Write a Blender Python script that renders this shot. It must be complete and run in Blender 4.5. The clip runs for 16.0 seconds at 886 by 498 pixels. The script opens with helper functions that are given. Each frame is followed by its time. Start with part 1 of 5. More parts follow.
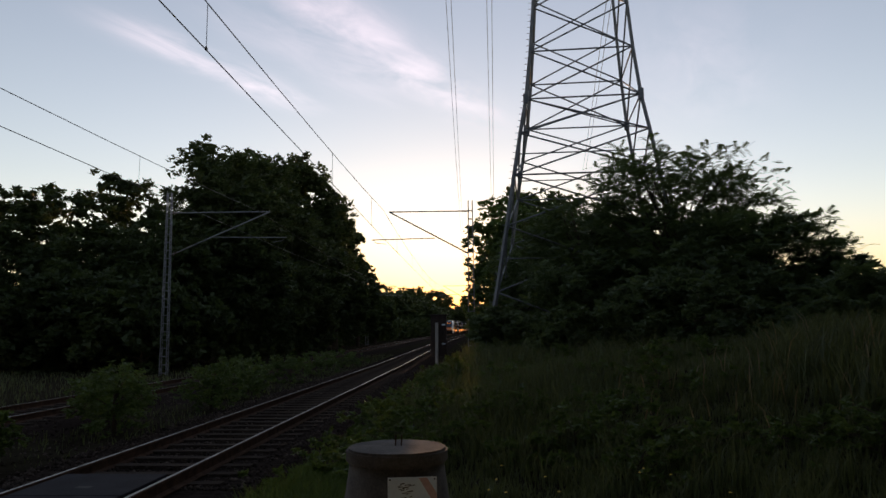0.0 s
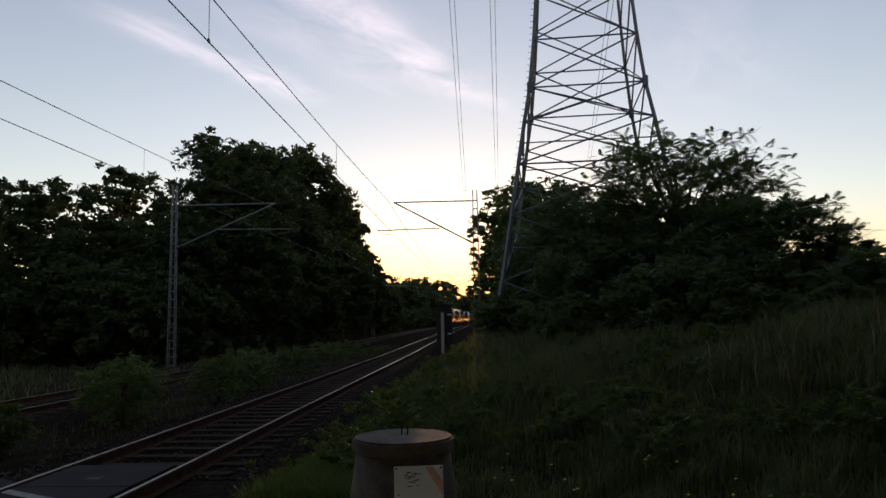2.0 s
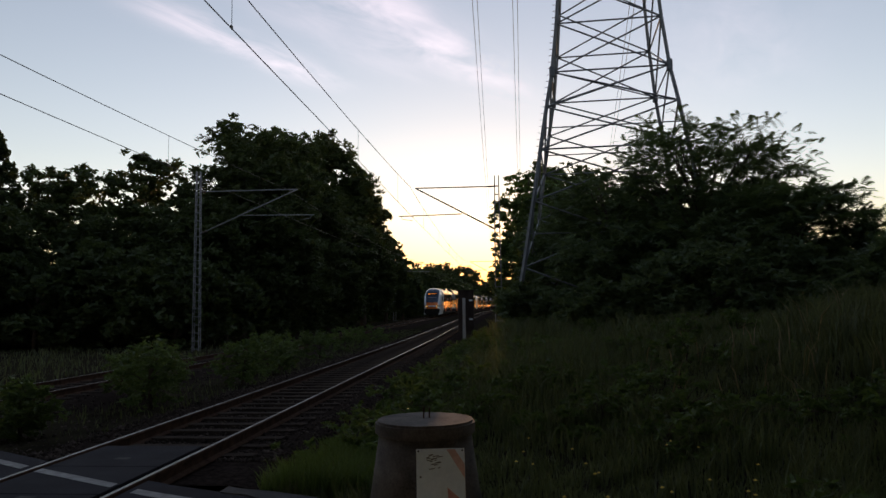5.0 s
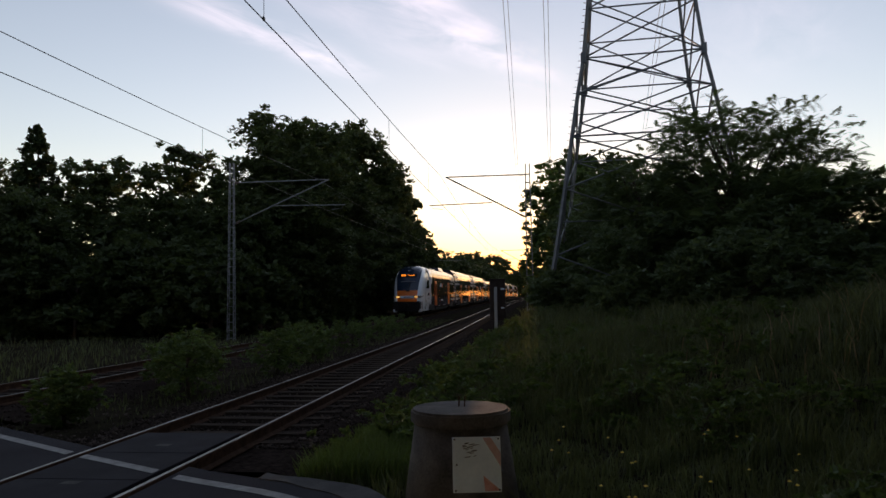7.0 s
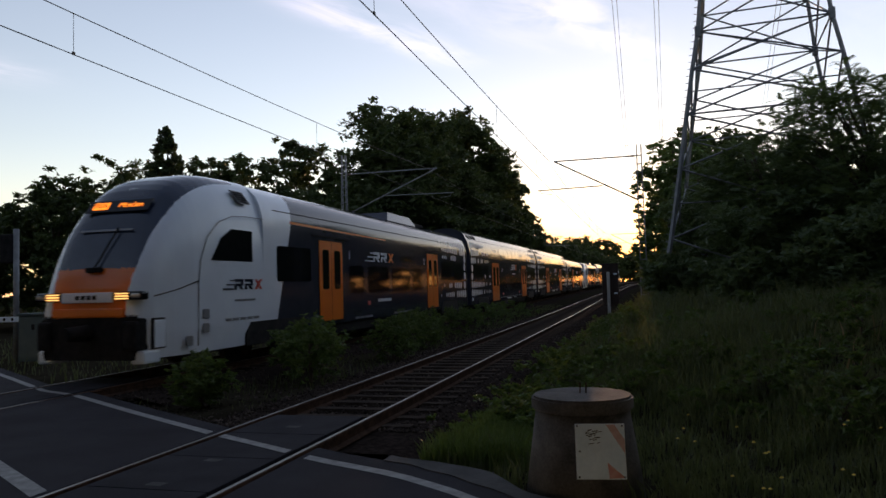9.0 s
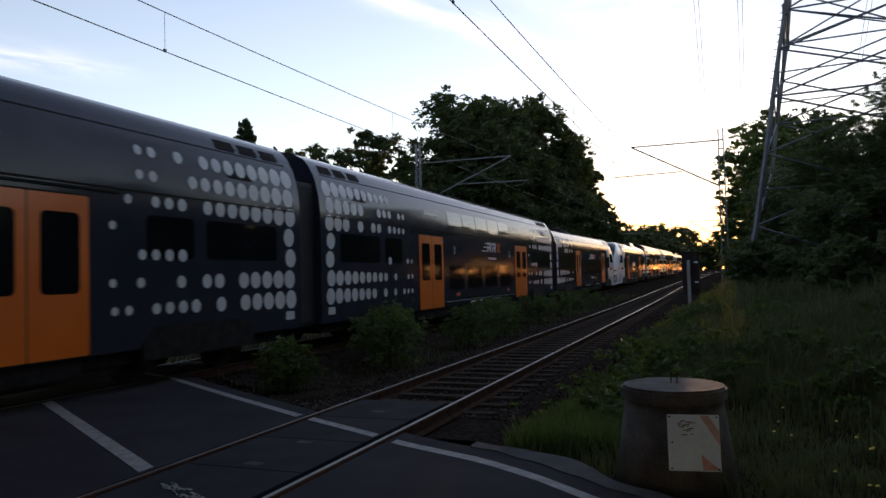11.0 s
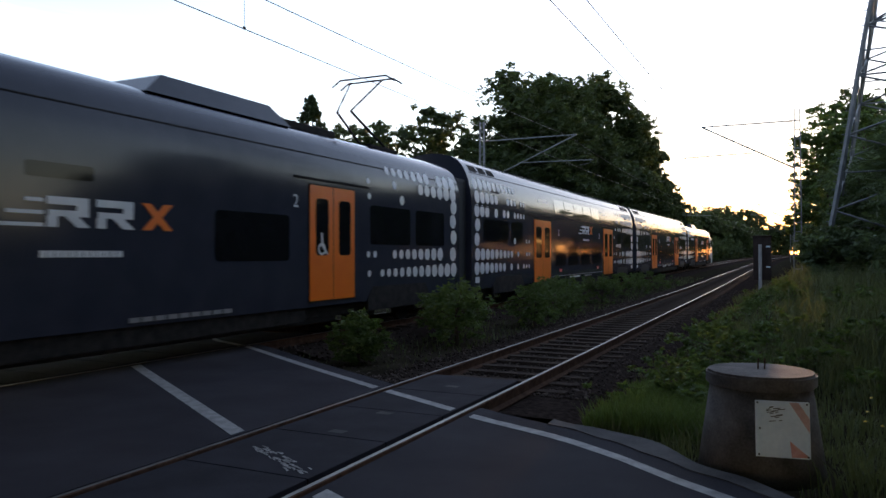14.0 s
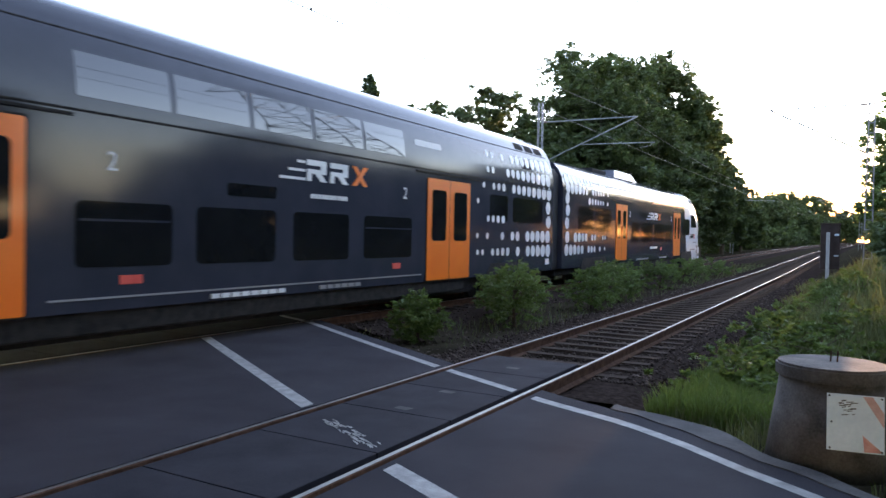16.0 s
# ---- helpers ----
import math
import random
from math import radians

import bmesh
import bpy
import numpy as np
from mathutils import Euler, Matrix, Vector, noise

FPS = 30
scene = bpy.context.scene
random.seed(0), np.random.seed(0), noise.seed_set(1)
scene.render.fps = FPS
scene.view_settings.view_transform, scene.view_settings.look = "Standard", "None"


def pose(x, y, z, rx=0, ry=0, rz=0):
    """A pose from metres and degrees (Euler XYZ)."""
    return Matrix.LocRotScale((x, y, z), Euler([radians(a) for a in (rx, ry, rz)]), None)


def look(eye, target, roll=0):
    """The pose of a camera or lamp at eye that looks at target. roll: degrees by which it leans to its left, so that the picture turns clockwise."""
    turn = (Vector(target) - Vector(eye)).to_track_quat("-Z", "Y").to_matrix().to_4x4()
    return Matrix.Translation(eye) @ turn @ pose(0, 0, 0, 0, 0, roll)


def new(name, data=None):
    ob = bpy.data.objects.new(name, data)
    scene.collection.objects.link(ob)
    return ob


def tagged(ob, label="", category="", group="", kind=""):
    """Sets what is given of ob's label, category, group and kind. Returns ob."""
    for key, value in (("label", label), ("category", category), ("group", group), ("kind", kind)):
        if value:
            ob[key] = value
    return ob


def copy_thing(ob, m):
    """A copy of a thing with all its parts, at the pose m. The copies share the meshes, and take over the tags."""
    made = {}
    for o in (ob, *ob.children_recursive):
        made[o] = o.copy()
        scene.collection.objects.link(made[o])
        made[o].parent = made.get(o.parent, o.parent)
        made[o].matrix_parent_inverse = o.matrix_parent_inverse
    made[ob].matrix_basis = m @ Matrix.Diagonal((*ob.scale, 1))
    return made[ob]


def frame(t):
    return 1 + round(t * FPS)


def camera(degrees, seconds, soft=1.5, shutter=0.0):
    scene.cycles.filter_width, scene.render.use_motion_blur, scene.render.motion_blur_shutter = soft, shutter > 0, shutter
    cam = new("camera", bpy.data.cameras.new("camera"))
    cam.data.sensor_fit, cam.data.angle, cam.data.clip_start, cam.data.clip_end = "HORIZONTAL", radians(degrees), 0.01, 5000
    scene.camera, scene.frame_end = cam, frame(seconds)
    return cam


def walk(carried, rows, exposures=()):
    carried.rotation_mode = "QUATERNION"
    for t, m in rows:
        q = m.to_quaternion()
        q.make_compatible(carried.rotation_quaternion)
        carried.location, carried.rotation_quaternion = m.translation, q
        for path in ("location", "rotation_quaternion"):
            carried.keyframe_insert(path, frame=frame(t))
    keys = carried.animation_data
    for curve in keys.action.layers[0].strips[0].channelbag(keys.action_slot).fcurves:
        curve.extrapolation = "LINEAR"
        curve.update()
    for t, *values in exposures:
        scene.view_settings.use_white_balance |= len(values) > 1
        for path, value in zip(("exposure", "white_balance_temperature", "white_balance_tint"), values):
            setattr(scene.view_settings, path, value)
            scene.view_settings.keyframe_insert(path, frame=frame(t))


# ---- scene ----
cam = camera(62.7, 16.0, shutter=0.1)
EXPOSURES = [(0, -0.35, 6800, 24), (4, -0.35, 6800, 24), (9, -0.05, 6550, 25), (12.5, 0.42, 6150, 24), (14, 0.92, 6100, 23), (16, 2.48, 6050, 24)]
PATH = [
    (0, (4.376, 0.299, 1.701), (4.299, 2.284, 1.928), -0.4),
    (0.5, (4.392, 0.286, 1.699), (4.305, 2.272, 1.925), -0.5),
    (1, (4.387, 0.267, 1.705), (4.297, 2.253, 1.918), -0.7),
    (1.5, (4.39, 0.275, 1.704), (4.296, 2.262, 1.912), -0.8),
    (2, (4.387, 0.292, 1.698), (4.295, 2.28, 1.898), -0.9),
    (2.5, (4.392, 0.261, 1.707), (4.299, 2.25, 1.902), -0.7),
    (3, (4.397, 0.234, 1.713), (4.293, 2.222, 1.909), -0.9),
    (3.5, (4.396, 0.196, 1.719), (4.294, 2.182, 1.927), -1.0),
    (4, (4.391, 0.239, 1.701), (4.272, 2.226, 1.892), -0.9),
    (6.5, (4.364, 0.274, 1.685), (4.158, 2.258, 1.829), -0.8),
    (7, (4.351, 0.266, 1.689), (4.116, 2.247, 1.822), -0.9),
    (7.5, (4.35, 0.278, 1.688), (4.085, 2.256, 1.811), -1.0),
    (8, (4.331, 0.253, 1.69), (3.988, 2.22, 1.809), -0.9),
    (8.5, (4.299, 0.238, 1.691), (3.863, 2.186, 1.803), -1.1),
    (9, (4.271, 0.215, 1.696), (3.746, 2.142, 1.798), -1.6),
    (11.5, (4.11, 0.115, 1.703), (3.38, 1.976, 1.768), -1.1),
    (12, (4.075, 0.094, 1.712), (3.329, 1.949, 1.762), -0.7),
    (12.5, (4.041, 0.073, 1.707), (3.26, 1.914, 1.757), -0.4),
    (13, (4.006, 0.03, 1.713), (3.184, 1.853, 1.758), -0.7),
    (13.5, (3.972, 0.006, 1.709), (3.12, 1.816, 1.729), -0.9),
    (14, (3.944, -0.037, 1.706), (3.087, 1.77, 1.722), -0.1),
    (14.5, (3.92, -0.068, 1.711), (3.031, 1.724, 1.705), 0.3),
    (15, (3.886, -0.091, 1.721), (2.992, 1.698, 1.7), 0.7),
    (15.5, (3.884, -0.124, 1.717), (2.958, 1.648, 1.681), 1.1),
    (16, (3.862, -0.184, 1.732), (2.877, 1.556, 1.692), 1.1),
]
walk(cam, [(t, look(eye, target, roll)) for t, eye, target, roll in PATH], EXPOSURES)

# ---- world, sun, exposure ----
world = bpy.data.worlds.new("evening_sky")
scene.world = world
world.use_nodes = True
wn, wl = world.node_tree.nodes, world.node_tree.links
wn.clear()
w_out = wn.new("ShaderNodeOutputWorld")
w_bg = wn.new("ShaderNodeBackground")
w_bg.inputs["Strength"].default_value = 0.46
sky = wn.new("ShaderNodeTexSky")
sky.sky_type = "NISHITA"
sky.sun_disc = False
sky.sun_elevation = radians(2.6)
sky.sun_rotation = radians(-1.0)
sky.air_density, sky.dust_density, sky.ozone_density = 1.0, 0.14, 1.6
# thin cirrus: stretched noise on the plane of the cloud layer
w_tc = wn.new("ShaderNodeTexCoord")
w_sep = wn.new("ShaderNodeSeparateXYZ")
wl.new(w_tc.outputs["Generated"], w_sep.inputs[0])


def wmath(op, a, b=None, clamp=False):
    n = wn.new("ShaderNodeMath")
    n.operation, n.use_clamp = op, clamp
    for i, v in enumerate((a, b)):
        if v is None:
            continue
        if isinstance(v, (int, float)):
            n.inputs[i].default_value = v
        else:
            wl.new(v, n.inputs[i])
    return n.outputs[0]


w_up = wmath("MAXIMUM", w_sep.outputs["Z"], 0.03)
w_u = wmath("DIVIDE", w_sep.outputs["X"], w_up)
w_v = wmath("DIVIDE", w_sep.outputs["Y"], w_up)
# streaks run along a line a little off the tracks
SA = radians(23)
w_a = wmath("SUBTRACT", wmath("MULTIPLY", w_u, math.cos(SA)), wmath("MULTIPLY", w_v, math.sin(SA)))
w_b = wmath("ADD", wmath("MULTIPLY", w_u, math.sin(SA)), wmath("MULTIPLY", w_v, math.cos(SA)))
w_vec = wn.new("ShaderNodeCombineXYZ")
wl.new(wmath("MULTIPLY", w_a, 5.5), w_vec.inputs[0])
wl.new(wmath("MULTIPLY", w_b, 2.2), w_vec.inputs[1])
w_noise = wn.new("ShaderNodeTexNoise")
w_noise.inputs["Scale"].default_value = 1.0
w_noise.inputs["Detail"].default_value = 7.0
w_noise.inputs["Roughness"].default_value = 0.58
w_noise.inputs["Distortion"].default_value = 0.5
wl.new(w_vec.outputs[0], w_noise.inputs["Vector"])
w_ramp = wn.new("ShaderNodeValToRGB")
w_ramp.color_ramp.elements[0].position, w_ramp.color_ramp.elements[0].color = 0.34, (0, 0, 0, 1)
w_ramp.color_ramp.elements[1].position, w_ramp.color_ramp.elements[1].color = 0.72, (1, 1, 1, 1)
wl.new(w_noise.outputs["Fac"], w_ramp.inputs[0])
w_cl = wn.new("ShaderNodeMix")
w_cl.data_type = "RGBA"
w_cl.blend_type = "ADD"
w_cl.inputs["B"].default_value = (1.35, 1.0, 0.95, 1)


def streak(across, width, b0, b1):
    """One long wisp of cirrus: soft across, fading at both ends."""
    x = wmath("DIVIDE", wmath("SUBTRACT", w_a, across), width)
    g = wmath("POWER", 2.718, wmath("MULTIPLY", wmath("MULTIPLY", x, x), -1.0))
    y = wmath("DIVIDE", wmath("SUBTRACT", w_b, (b0 + b1) / 2), (b1 - b0) / 2)
    h = wmath("POWER", 2.718, wmath("MULTIPLY", wmath("POWER", wmath("ABSOLUTE", y), 4.0), -1.0))
    return wmath("MULTIPLY", g, h)


w_sum = wmath("ADD", streak(-1.25, 0.12, 1.0, 3.1), streak(-1.9, 0.10, 1.6, 2.6))
w_sum = wmath("ADD", w_sum, wmath("MULTIPLY", streak(-1.45, 0.22, 1.6, 2.7), 0.3))
w_sum = wmath("ADD", w_sum, wmath("MULTIPLY", streak(-3.5, 0.2, 0.2, 1.4), 0.7))
w_sum = wmath("ADD", w_sum, wmath("MULTIPLY", streak(-0.25, 0.25, 2.2, 3.6), 0.2))
wl.new(wmath("MULTIPLY", wmath("MULTIPLY", w_sum, w_ramp.outputs[0]), 1.0, True), w_cl.inputs["Factor"])
# a thin high veil takes some colour out of the sky
w_hsv = wn.new("ShaderNodeHueSaturation")
w_hsv.inputs["Saturation"].default_value = 0.74
wl.new(sky.outputs[0], w_hsv.inputs["Color"])
wl.new(w_hsv.outputs[0], w_cl.inputs["A"])
# evening haze: the low sky towards the sun is yellow
w_low = wmath("DIVIDE", wmath("MAXIMUM", w_sep.outputs["Z"], 0.0), 0.1)
w_low = wmath("POWER", 2.718, wmath("MULTIPLY", wmath("MULTIPLY", w_low, w_low), -1.0))
w_az = wmath("MULTIPLY", wmath("SUBTRACT", w_sep.outputs["Y"], 0.55), 2.4, True)
w_haze = wn.new("ShaderNodeMix")
w_haze.data_type = "RGBA"
w_haze.blend_type = "MULTIPLY"
w_haze.inputs["B"].default_value = (0.72, 0.49, 0.20, 1)
wl.new(wmath("MULTIPLY", w_low, w_az), w_haze.inputs["Factor"])
wl.new(w_cl.outputs["Result"], w_haze.inputs["A"])
wl.new(w_haze.outputs["Result"], w_bg.inputs["Color"])
wl.new(w_bg.outputs[0], w_out.inputs["Surface"])

sun_data = bpy.data.lights.new("sun", "SUN")
sun_data.energy, sun_data.angle, sun_data.color = 2.0, radians(0.5), (1.0, 0.62, 0.32)
sun = new("sun", sun_data)
sun.matrix_basis = look((0, 0, 0), (0.02, -math.cos(radians(2.6)), -math.sin(radians(2.6))))


# ---- materials ----
def material(name, c1, c2, scale=6.0, rough=0.8, metal=0.0, bump=0.2, fine=60.0, spec=0.5, rand=0.0, detail=5.0, coat=0.0):
    m = bpy.data.materials.new(name)
    m.use_nodes = True
    nt = m.node_tree
    b = nt.nodes["Principled BSDF"]
    tc = nt.nodes.new("ShaderNodeTexCoord")
    n1 = nt.nodes.new("ShaderNodeTexNoise")
    n1.inputs["Scale"].default_value, n1.inputs["Detail"].default_value = scale, detail
    n2 = nt.nodes.new("ShaderNodeTexNoise")
    n2.inputs["Scale"].default_value, n2.inputs["Detail"].default_value = fine, 3.0
    nt.links.new(tc.outputs["Object"], n1.inputs["Vector"])
    nt.links.new(tc.outputs["Object"], n2.inputs["Vector"])
    avg = nt.nodes.new("ShaderNodeMath")
    avg.operation = "MULTIPLY_ADD"
    avg.inputs[1].default_value = 0.35
    nt.links.new(n2.outputs["Fac"], avg.inputs[0])
    sc = nt.nodes.new("ShaderNodeMath")
    sc.operation = "MULTIPLY"
    sc.inputs[1].default_value = 0.65
    nt.links.new(n1.outputs["Fac"], sc.inputs[0])
    nt.links.new(sc.outputs[0], avg.inputs[2])
    ramp = nt.nodes.new("ShaderNodeValToRGB")
    ramp.color_ramp.elements[0].position, ramp.color_ramp.elements[0].color = 0.35, (*c1, 1)
    ramp.color_ramp.elements[1].position, ramp.color_ramp.elements[1].color = 0.65, (*c2, 1)
    nt.links.new(avg.outputs[0], ramp.inputs[0])
    col = ramp.outputs[0]
    if rand > 0:
        geo = nt.nodes.new("ShaderNodeNewGeometry")
        hsv = nt.nodes.new("ShaderNodeHueSaturation")
        mr = nt.nodes.new("ShaderNodeMapRange")
        mr.inputs["To Min"].default_value, mr.inputs["To Max"].default_value = 1 - rand, 1 + rand
        nt.links.new(geo.outputs["Random Per Island"], mr.inputs["Value"])
        nt.links.new(mr.outputs[0], hsv.inputs["Value"])
        nt.links.new(col, hsv.inputs["Color"])
        col = hsv.outputs[0]
    nt.links.new(col, b.inputs["Base Color"])
    b.inputs["Roughness"].default_value, b.inputs["Metallic"].default_value = rough, metal
    b.inputs["Specular IOR Level"].default_value = spec
    if coat:
        b.inputs["Coat Weight"].default_value = coat
        b.inputs["Coat Roughness"].default_value = 0.08
    if bump:
        bp = nt.nodes.new("ShaderNodeBump")
        bp.inputs["Strength"].default_value, bp.inputs["Distance"].default_value = bump, 0.02
        nt.links.new(avg.outputs[0], bp.inputs["Height"])
        nt.links.new(bp.outputs[0], b.inputs["Normal"])
    return m


def leaf_material(name, c1, c2, rand=0.35, glow=0.3):
    m = material(name, c1, c2, scale=0.6, rough=0.55, bump=0, rand=rand, spec=0.3)
    nt = m.node_tree
    b = nt.nodes["Principled BSDF"]
    tr = nt.nodes.new("ShaderNodeBsdfTranslucent")
    tr.inputs["Color"].default_value = (c2[0] * 1.9, c2[1] * 1.7, c2[2] * 1.0, 1)
    mix = nt.nodes.new("ShaderNodeMixShader")
    mix.inputs[0].default_value = glow
    nt.links.new(b.outputs[0], mix.inputs[1])
    nt.links.new(tr.outputs[0], mix.inputs[2])
    nt.links.new(mix.outputs[0], nt.nodes["Material Output"].inputs["Surface"])
    return m


def emitter(name, colour, strength):
    m = bpy.data.materials.new(name)
    m.use_nodes = True
    b = m.node_tree.nodes["Principled BSDF"]
    b.inputs["Base Color"].default_value = (*colour, 1)
    b.inputs["Emission Color"].default_value = (*colour, 1)
    b.inputs["Emission Strength"].default_value = strength
    return m


M_SOIL = material("soil", (0.020, 0.016, 0.011), (0.046, 0.040, 0.026), scale=1.2, rough=1.0, bump=0.6, fine=22, spec=0.0)
M_BALLAST = material("ballast_bed", (0.018, 0.013, 0.011), (0.050, 0.038, 0.032), scale=14, rough=1.0, bump=1.0, fine=45, spec=0.0)
M_STONE = material("ballast_stone", (0.036, 0.027, 0.023), (0.098, 0.076, 0.064), scale=3, rough=1.0, bump=0.3, rand=0.6, spec=0.02)
M_ASPHALT = material("asphalt", (0.021, 0.020, 0.026), (0.042, 0.040, 0.048), scale=0.9, rough=0.88, bump=0.45, fine=140, spec=0.12)
M_PANEL = material("crossing_panel", (0.017, 0.017, 0.022), (0.034, 0.033, 0.041), scale=2.0, rough=0.85, bump=0.3, fine=90, spec=0.12)
M_PAINT = material("road_paint", (0.17, 0.167, 0.16), (0.37, 0.36, 0.345), scale=9, rough=0.7, bump=0.15, fine=70)
M_CONC = material("weathered_concrete", (0.052, 0.045, 0.040), (0.145, 0.127, 0.114), scale=5, rough=0.92, bump=0.5, fine=50)
M_KERB = material("kerb_concrete", (0.036, 0.034, 0.034), (0.085, 0.080, 0.077), scale=4, rough=0.92, bump=0.5, fine=50)
M_SLEEPER = material("sleeper_concrete", (0.038, 0.029, 0.024), (0.085, 0.066, 0.054), scale=4, rough=1.0, bump=0.4, fine=40, spec=0.02)
M_RAILTOP = material("polished_rail_head", (0.17, 0.16, 0.15), (0.30, 0.285, 0.27), scale=3, rough=0.36, metal=1.0, bump=0.03)
M_RAILSIDE = material("rusty_rail_web", (0.045, 0.024, 0.016), (0.11, 0.06, 0.04), scale=8, rough=0.95, bump=0.3, spec=0.1)
M_GALV = material("galvanised_steel", (0.17, 0.175, 0.18), (0.27, 0.28, 0.29), scale=4, rough=0.6, metal=0.4, bump=0.1)
M_PYLON = material("painted_pylon_steel", (0.13, 0.14, 0.15), (0.22, 0.23, 0.24), scale=3, rough=0.65, metal=0.3, bump=0.1)
M_WIRE = material("copper_wire", (0.05, 0.045, 0.04), (0.10, 0.09, 0.08), scale=3, rough=0.5, metal=0.7, bump=0)
M_CERAMIC = material("insulator", (0.10, 0.05, 0.035), (0.16, 0.09, 0.06), scale=8, rough=0.3, bump=0)
M_BARK = material("bark", (0.045, 0.034, 0.025), (0.11, 0.085, 0.06), scale=5, rough=0.95, bump=0.8, fine=30)
M_LEAF = leaf_material("broad_leaves", (0.025, 0.040, 0.015), (0.055, 0.082, 0.028))
M_LEAF2 = leaf_material("feathery_leaves", (0.048, 0.076, 0.036), (0.100, 0.148, 0.070))
M_LEAF3 = leaf_material("shrub_leaves", (0.040, 0.070, 0.022), (0.10, 0.16, 0.048), rand=0.5)
M_LEAF4 = leaf_material("conifer_needles", (0.020, 0.036, 0.016), (0.04, 0.065, 0.026))
M_GRASS = leaf_material("grass_blades", (0.044, 0.060, 0.031), (0.115, 0.140, 0.070), rand=0.6)
M_STRAW = leaf_material("dry_stalks", (0.16, 0.12, 0.07), (0.27, 0.21, 0.13), rand=0.3, glow=0.2)
M_FLOWER = material("yellow_flowers", (0.6, 0.38, 0.02), (0.75, 0.5, 0.04), rough=0.7, bump=0)
M_GREY = material("anthracite_body_paint", (0.028, 0.032, 0.047), (0.039, 0.043, 0.061), scale=1.5, rough=0.13, bump=0.0, spec=0.35)
M_WHITE = material("white_body_paint", (0.74, 0.80, 0.87), (0.80, 0.86, 0.92), scale=1.5, rough=0.32, bump=0.0, coat=0.4)
M_SILVER = material("pale_grey_roof_paint", (0.20, 0.205, 0.215), (0.26, 0.265, 0.275), scale=1.2, rough=0.35, bump=0.0, coat=0.3)
M_ORANGE = material("orange_door_paint", (0.78, 0.150, 0.003), (0.84, 0.185, 0.005), scale=2, rough=0.35, bump=0.0, coat=0.3)
M_DOT = material("white_livery_dots", (0.62, 0.64, 0.65), (0.72, 0.74, 0.75), scale=3, rough=0.4, bump=0.0)
M_GLASS = material("tinted_window_glass", (0.006, 0.007, 0.009), (0.010, 0.011, 0.013), scale=2, rough=0.06, bump=0.0, spec=0.22)
M_SKYGLASS = material("polished_upper_glass", (0.008, 0.010, 0.014), (0.012, 0.014, 0.019), scale=2, rough=0.04, bump=0.0, spec=1.0)
M_BLUEGLASS = material("windscreen_glass", (0.016, 0.028, 0.055), (0.024, 0.040, 0.075), scale=2, rough=0.08, bump=0.0, spec=0.6)
M_BLACK = material("black_underframe", (0.010, 0.010, 0.011), (0.03, 0.028, 0.027), scale=6, rough=0.85, bump=0.2, spec=0.15)
M_RUBBER = material("black_bellows_rubber", (0.012, 0.012, 0.014), (0.022, 0.022, 0.024), scale=5, rough=0.75, bump=0.2)
M_STEEL = material("bright_steel", (0.4, 0.4, 0.4), (0.6, 0.6, 0.6), scale=5, rough=0.35, metal=1.0, bump=0)
M_RED = material("red_sheeting", (0.55, 0.05, 0.035), (0.65, 0.09, 0.06), scale=6, rough=0.5, bump=0)
M_PLATE = material("white_sign_sheeting", (0.62, 0.71, 0.78), (0.76, 0.84, 0.90), scale=5, rough=0.5, bump=0.05, fine=30)
M_CABINET = material("grey_green_cabinet_paint", (0.06, 0.085, 0.08), (0.09, 0.12, 0.11), scale=3, rough=0.6, bump=0.1)
M_BOX = material("dark_brown_box_paint", (0.035, 0.025, 0.022), (0.065, 0.048, 0.042), scale=4, rough=0.85, bump=0.2, spec=0.2)
M_POST = material("pale_concrete_post", (0.34, 0.33, 0.32), (0.5, 0.49, 0.47), scale=6, rough=0.85, bump=0.3)
E_LED = emitter("amber_led_text", (1.0, 0.26, 0.015), 1.8)
E_HEAD = emitter("warm_headlamp", (1.0, 0.55, 0.14), 1.6)


# ---- mesh helpers ----
def mesh_object(name, verts, faces, mat, parent=None, label="", smooth=False):
    me = bpy.data.meshes.new(name)
    me.from_pydata([tuple(v) for v in verts], [], faces)
    me.materials.append(mat)
    if smooth:
        me.polygons.foreach_set("use_smooth", [True] * len(me.polygons))
    me.update()
    ob = new(name, me)
    if parent:
        ob.parent = parent
    if label:
        ob["label"] = label
    return ob


def part(name, bm, mat, parent, label="", smooth=False):
    me = bpy.data.meshes.new(name)
    bm.to_mesh(me)
    bm.free()
    me.materials.append(mat)
    if smooth:
        me.polygons.foreach_set("use_smooth", [True] * len(me.polygons))
    ob = new(name, me)
    ob.parent = parent
    if label:
        ob["label"] = label
    return ob


def tris_object(name, verts, tris, mat, parent=None, normals_up=False):
    """A mesh of many loose triangles or quads from arrays."""
    verts = np.asarray(verts, dtype=np.float32)
    tris = np.asarray(tris, dtype=np.int32)
    k = tris.shape[1]
    me = bpy.data.meshes.new(name)
    me.vertices.add(len(verts))
    me.vertices.foreach_set("co", verts.ravel())
    me.loops.add(tris.size)
    me.loops.foreach_set("vertex_index", tris.ravel())
    me.polygons.add(len(tris))
    me.polygons.foreach_set("loop_start", np.arange(0, tris.size, k, dtype=np.int32))
    me.update(calc_edges=True)
    me.validate()
    me.materials.append(mat)
    ob = new(name, me)
    if parent:
        ob.parent = parent
    return ob


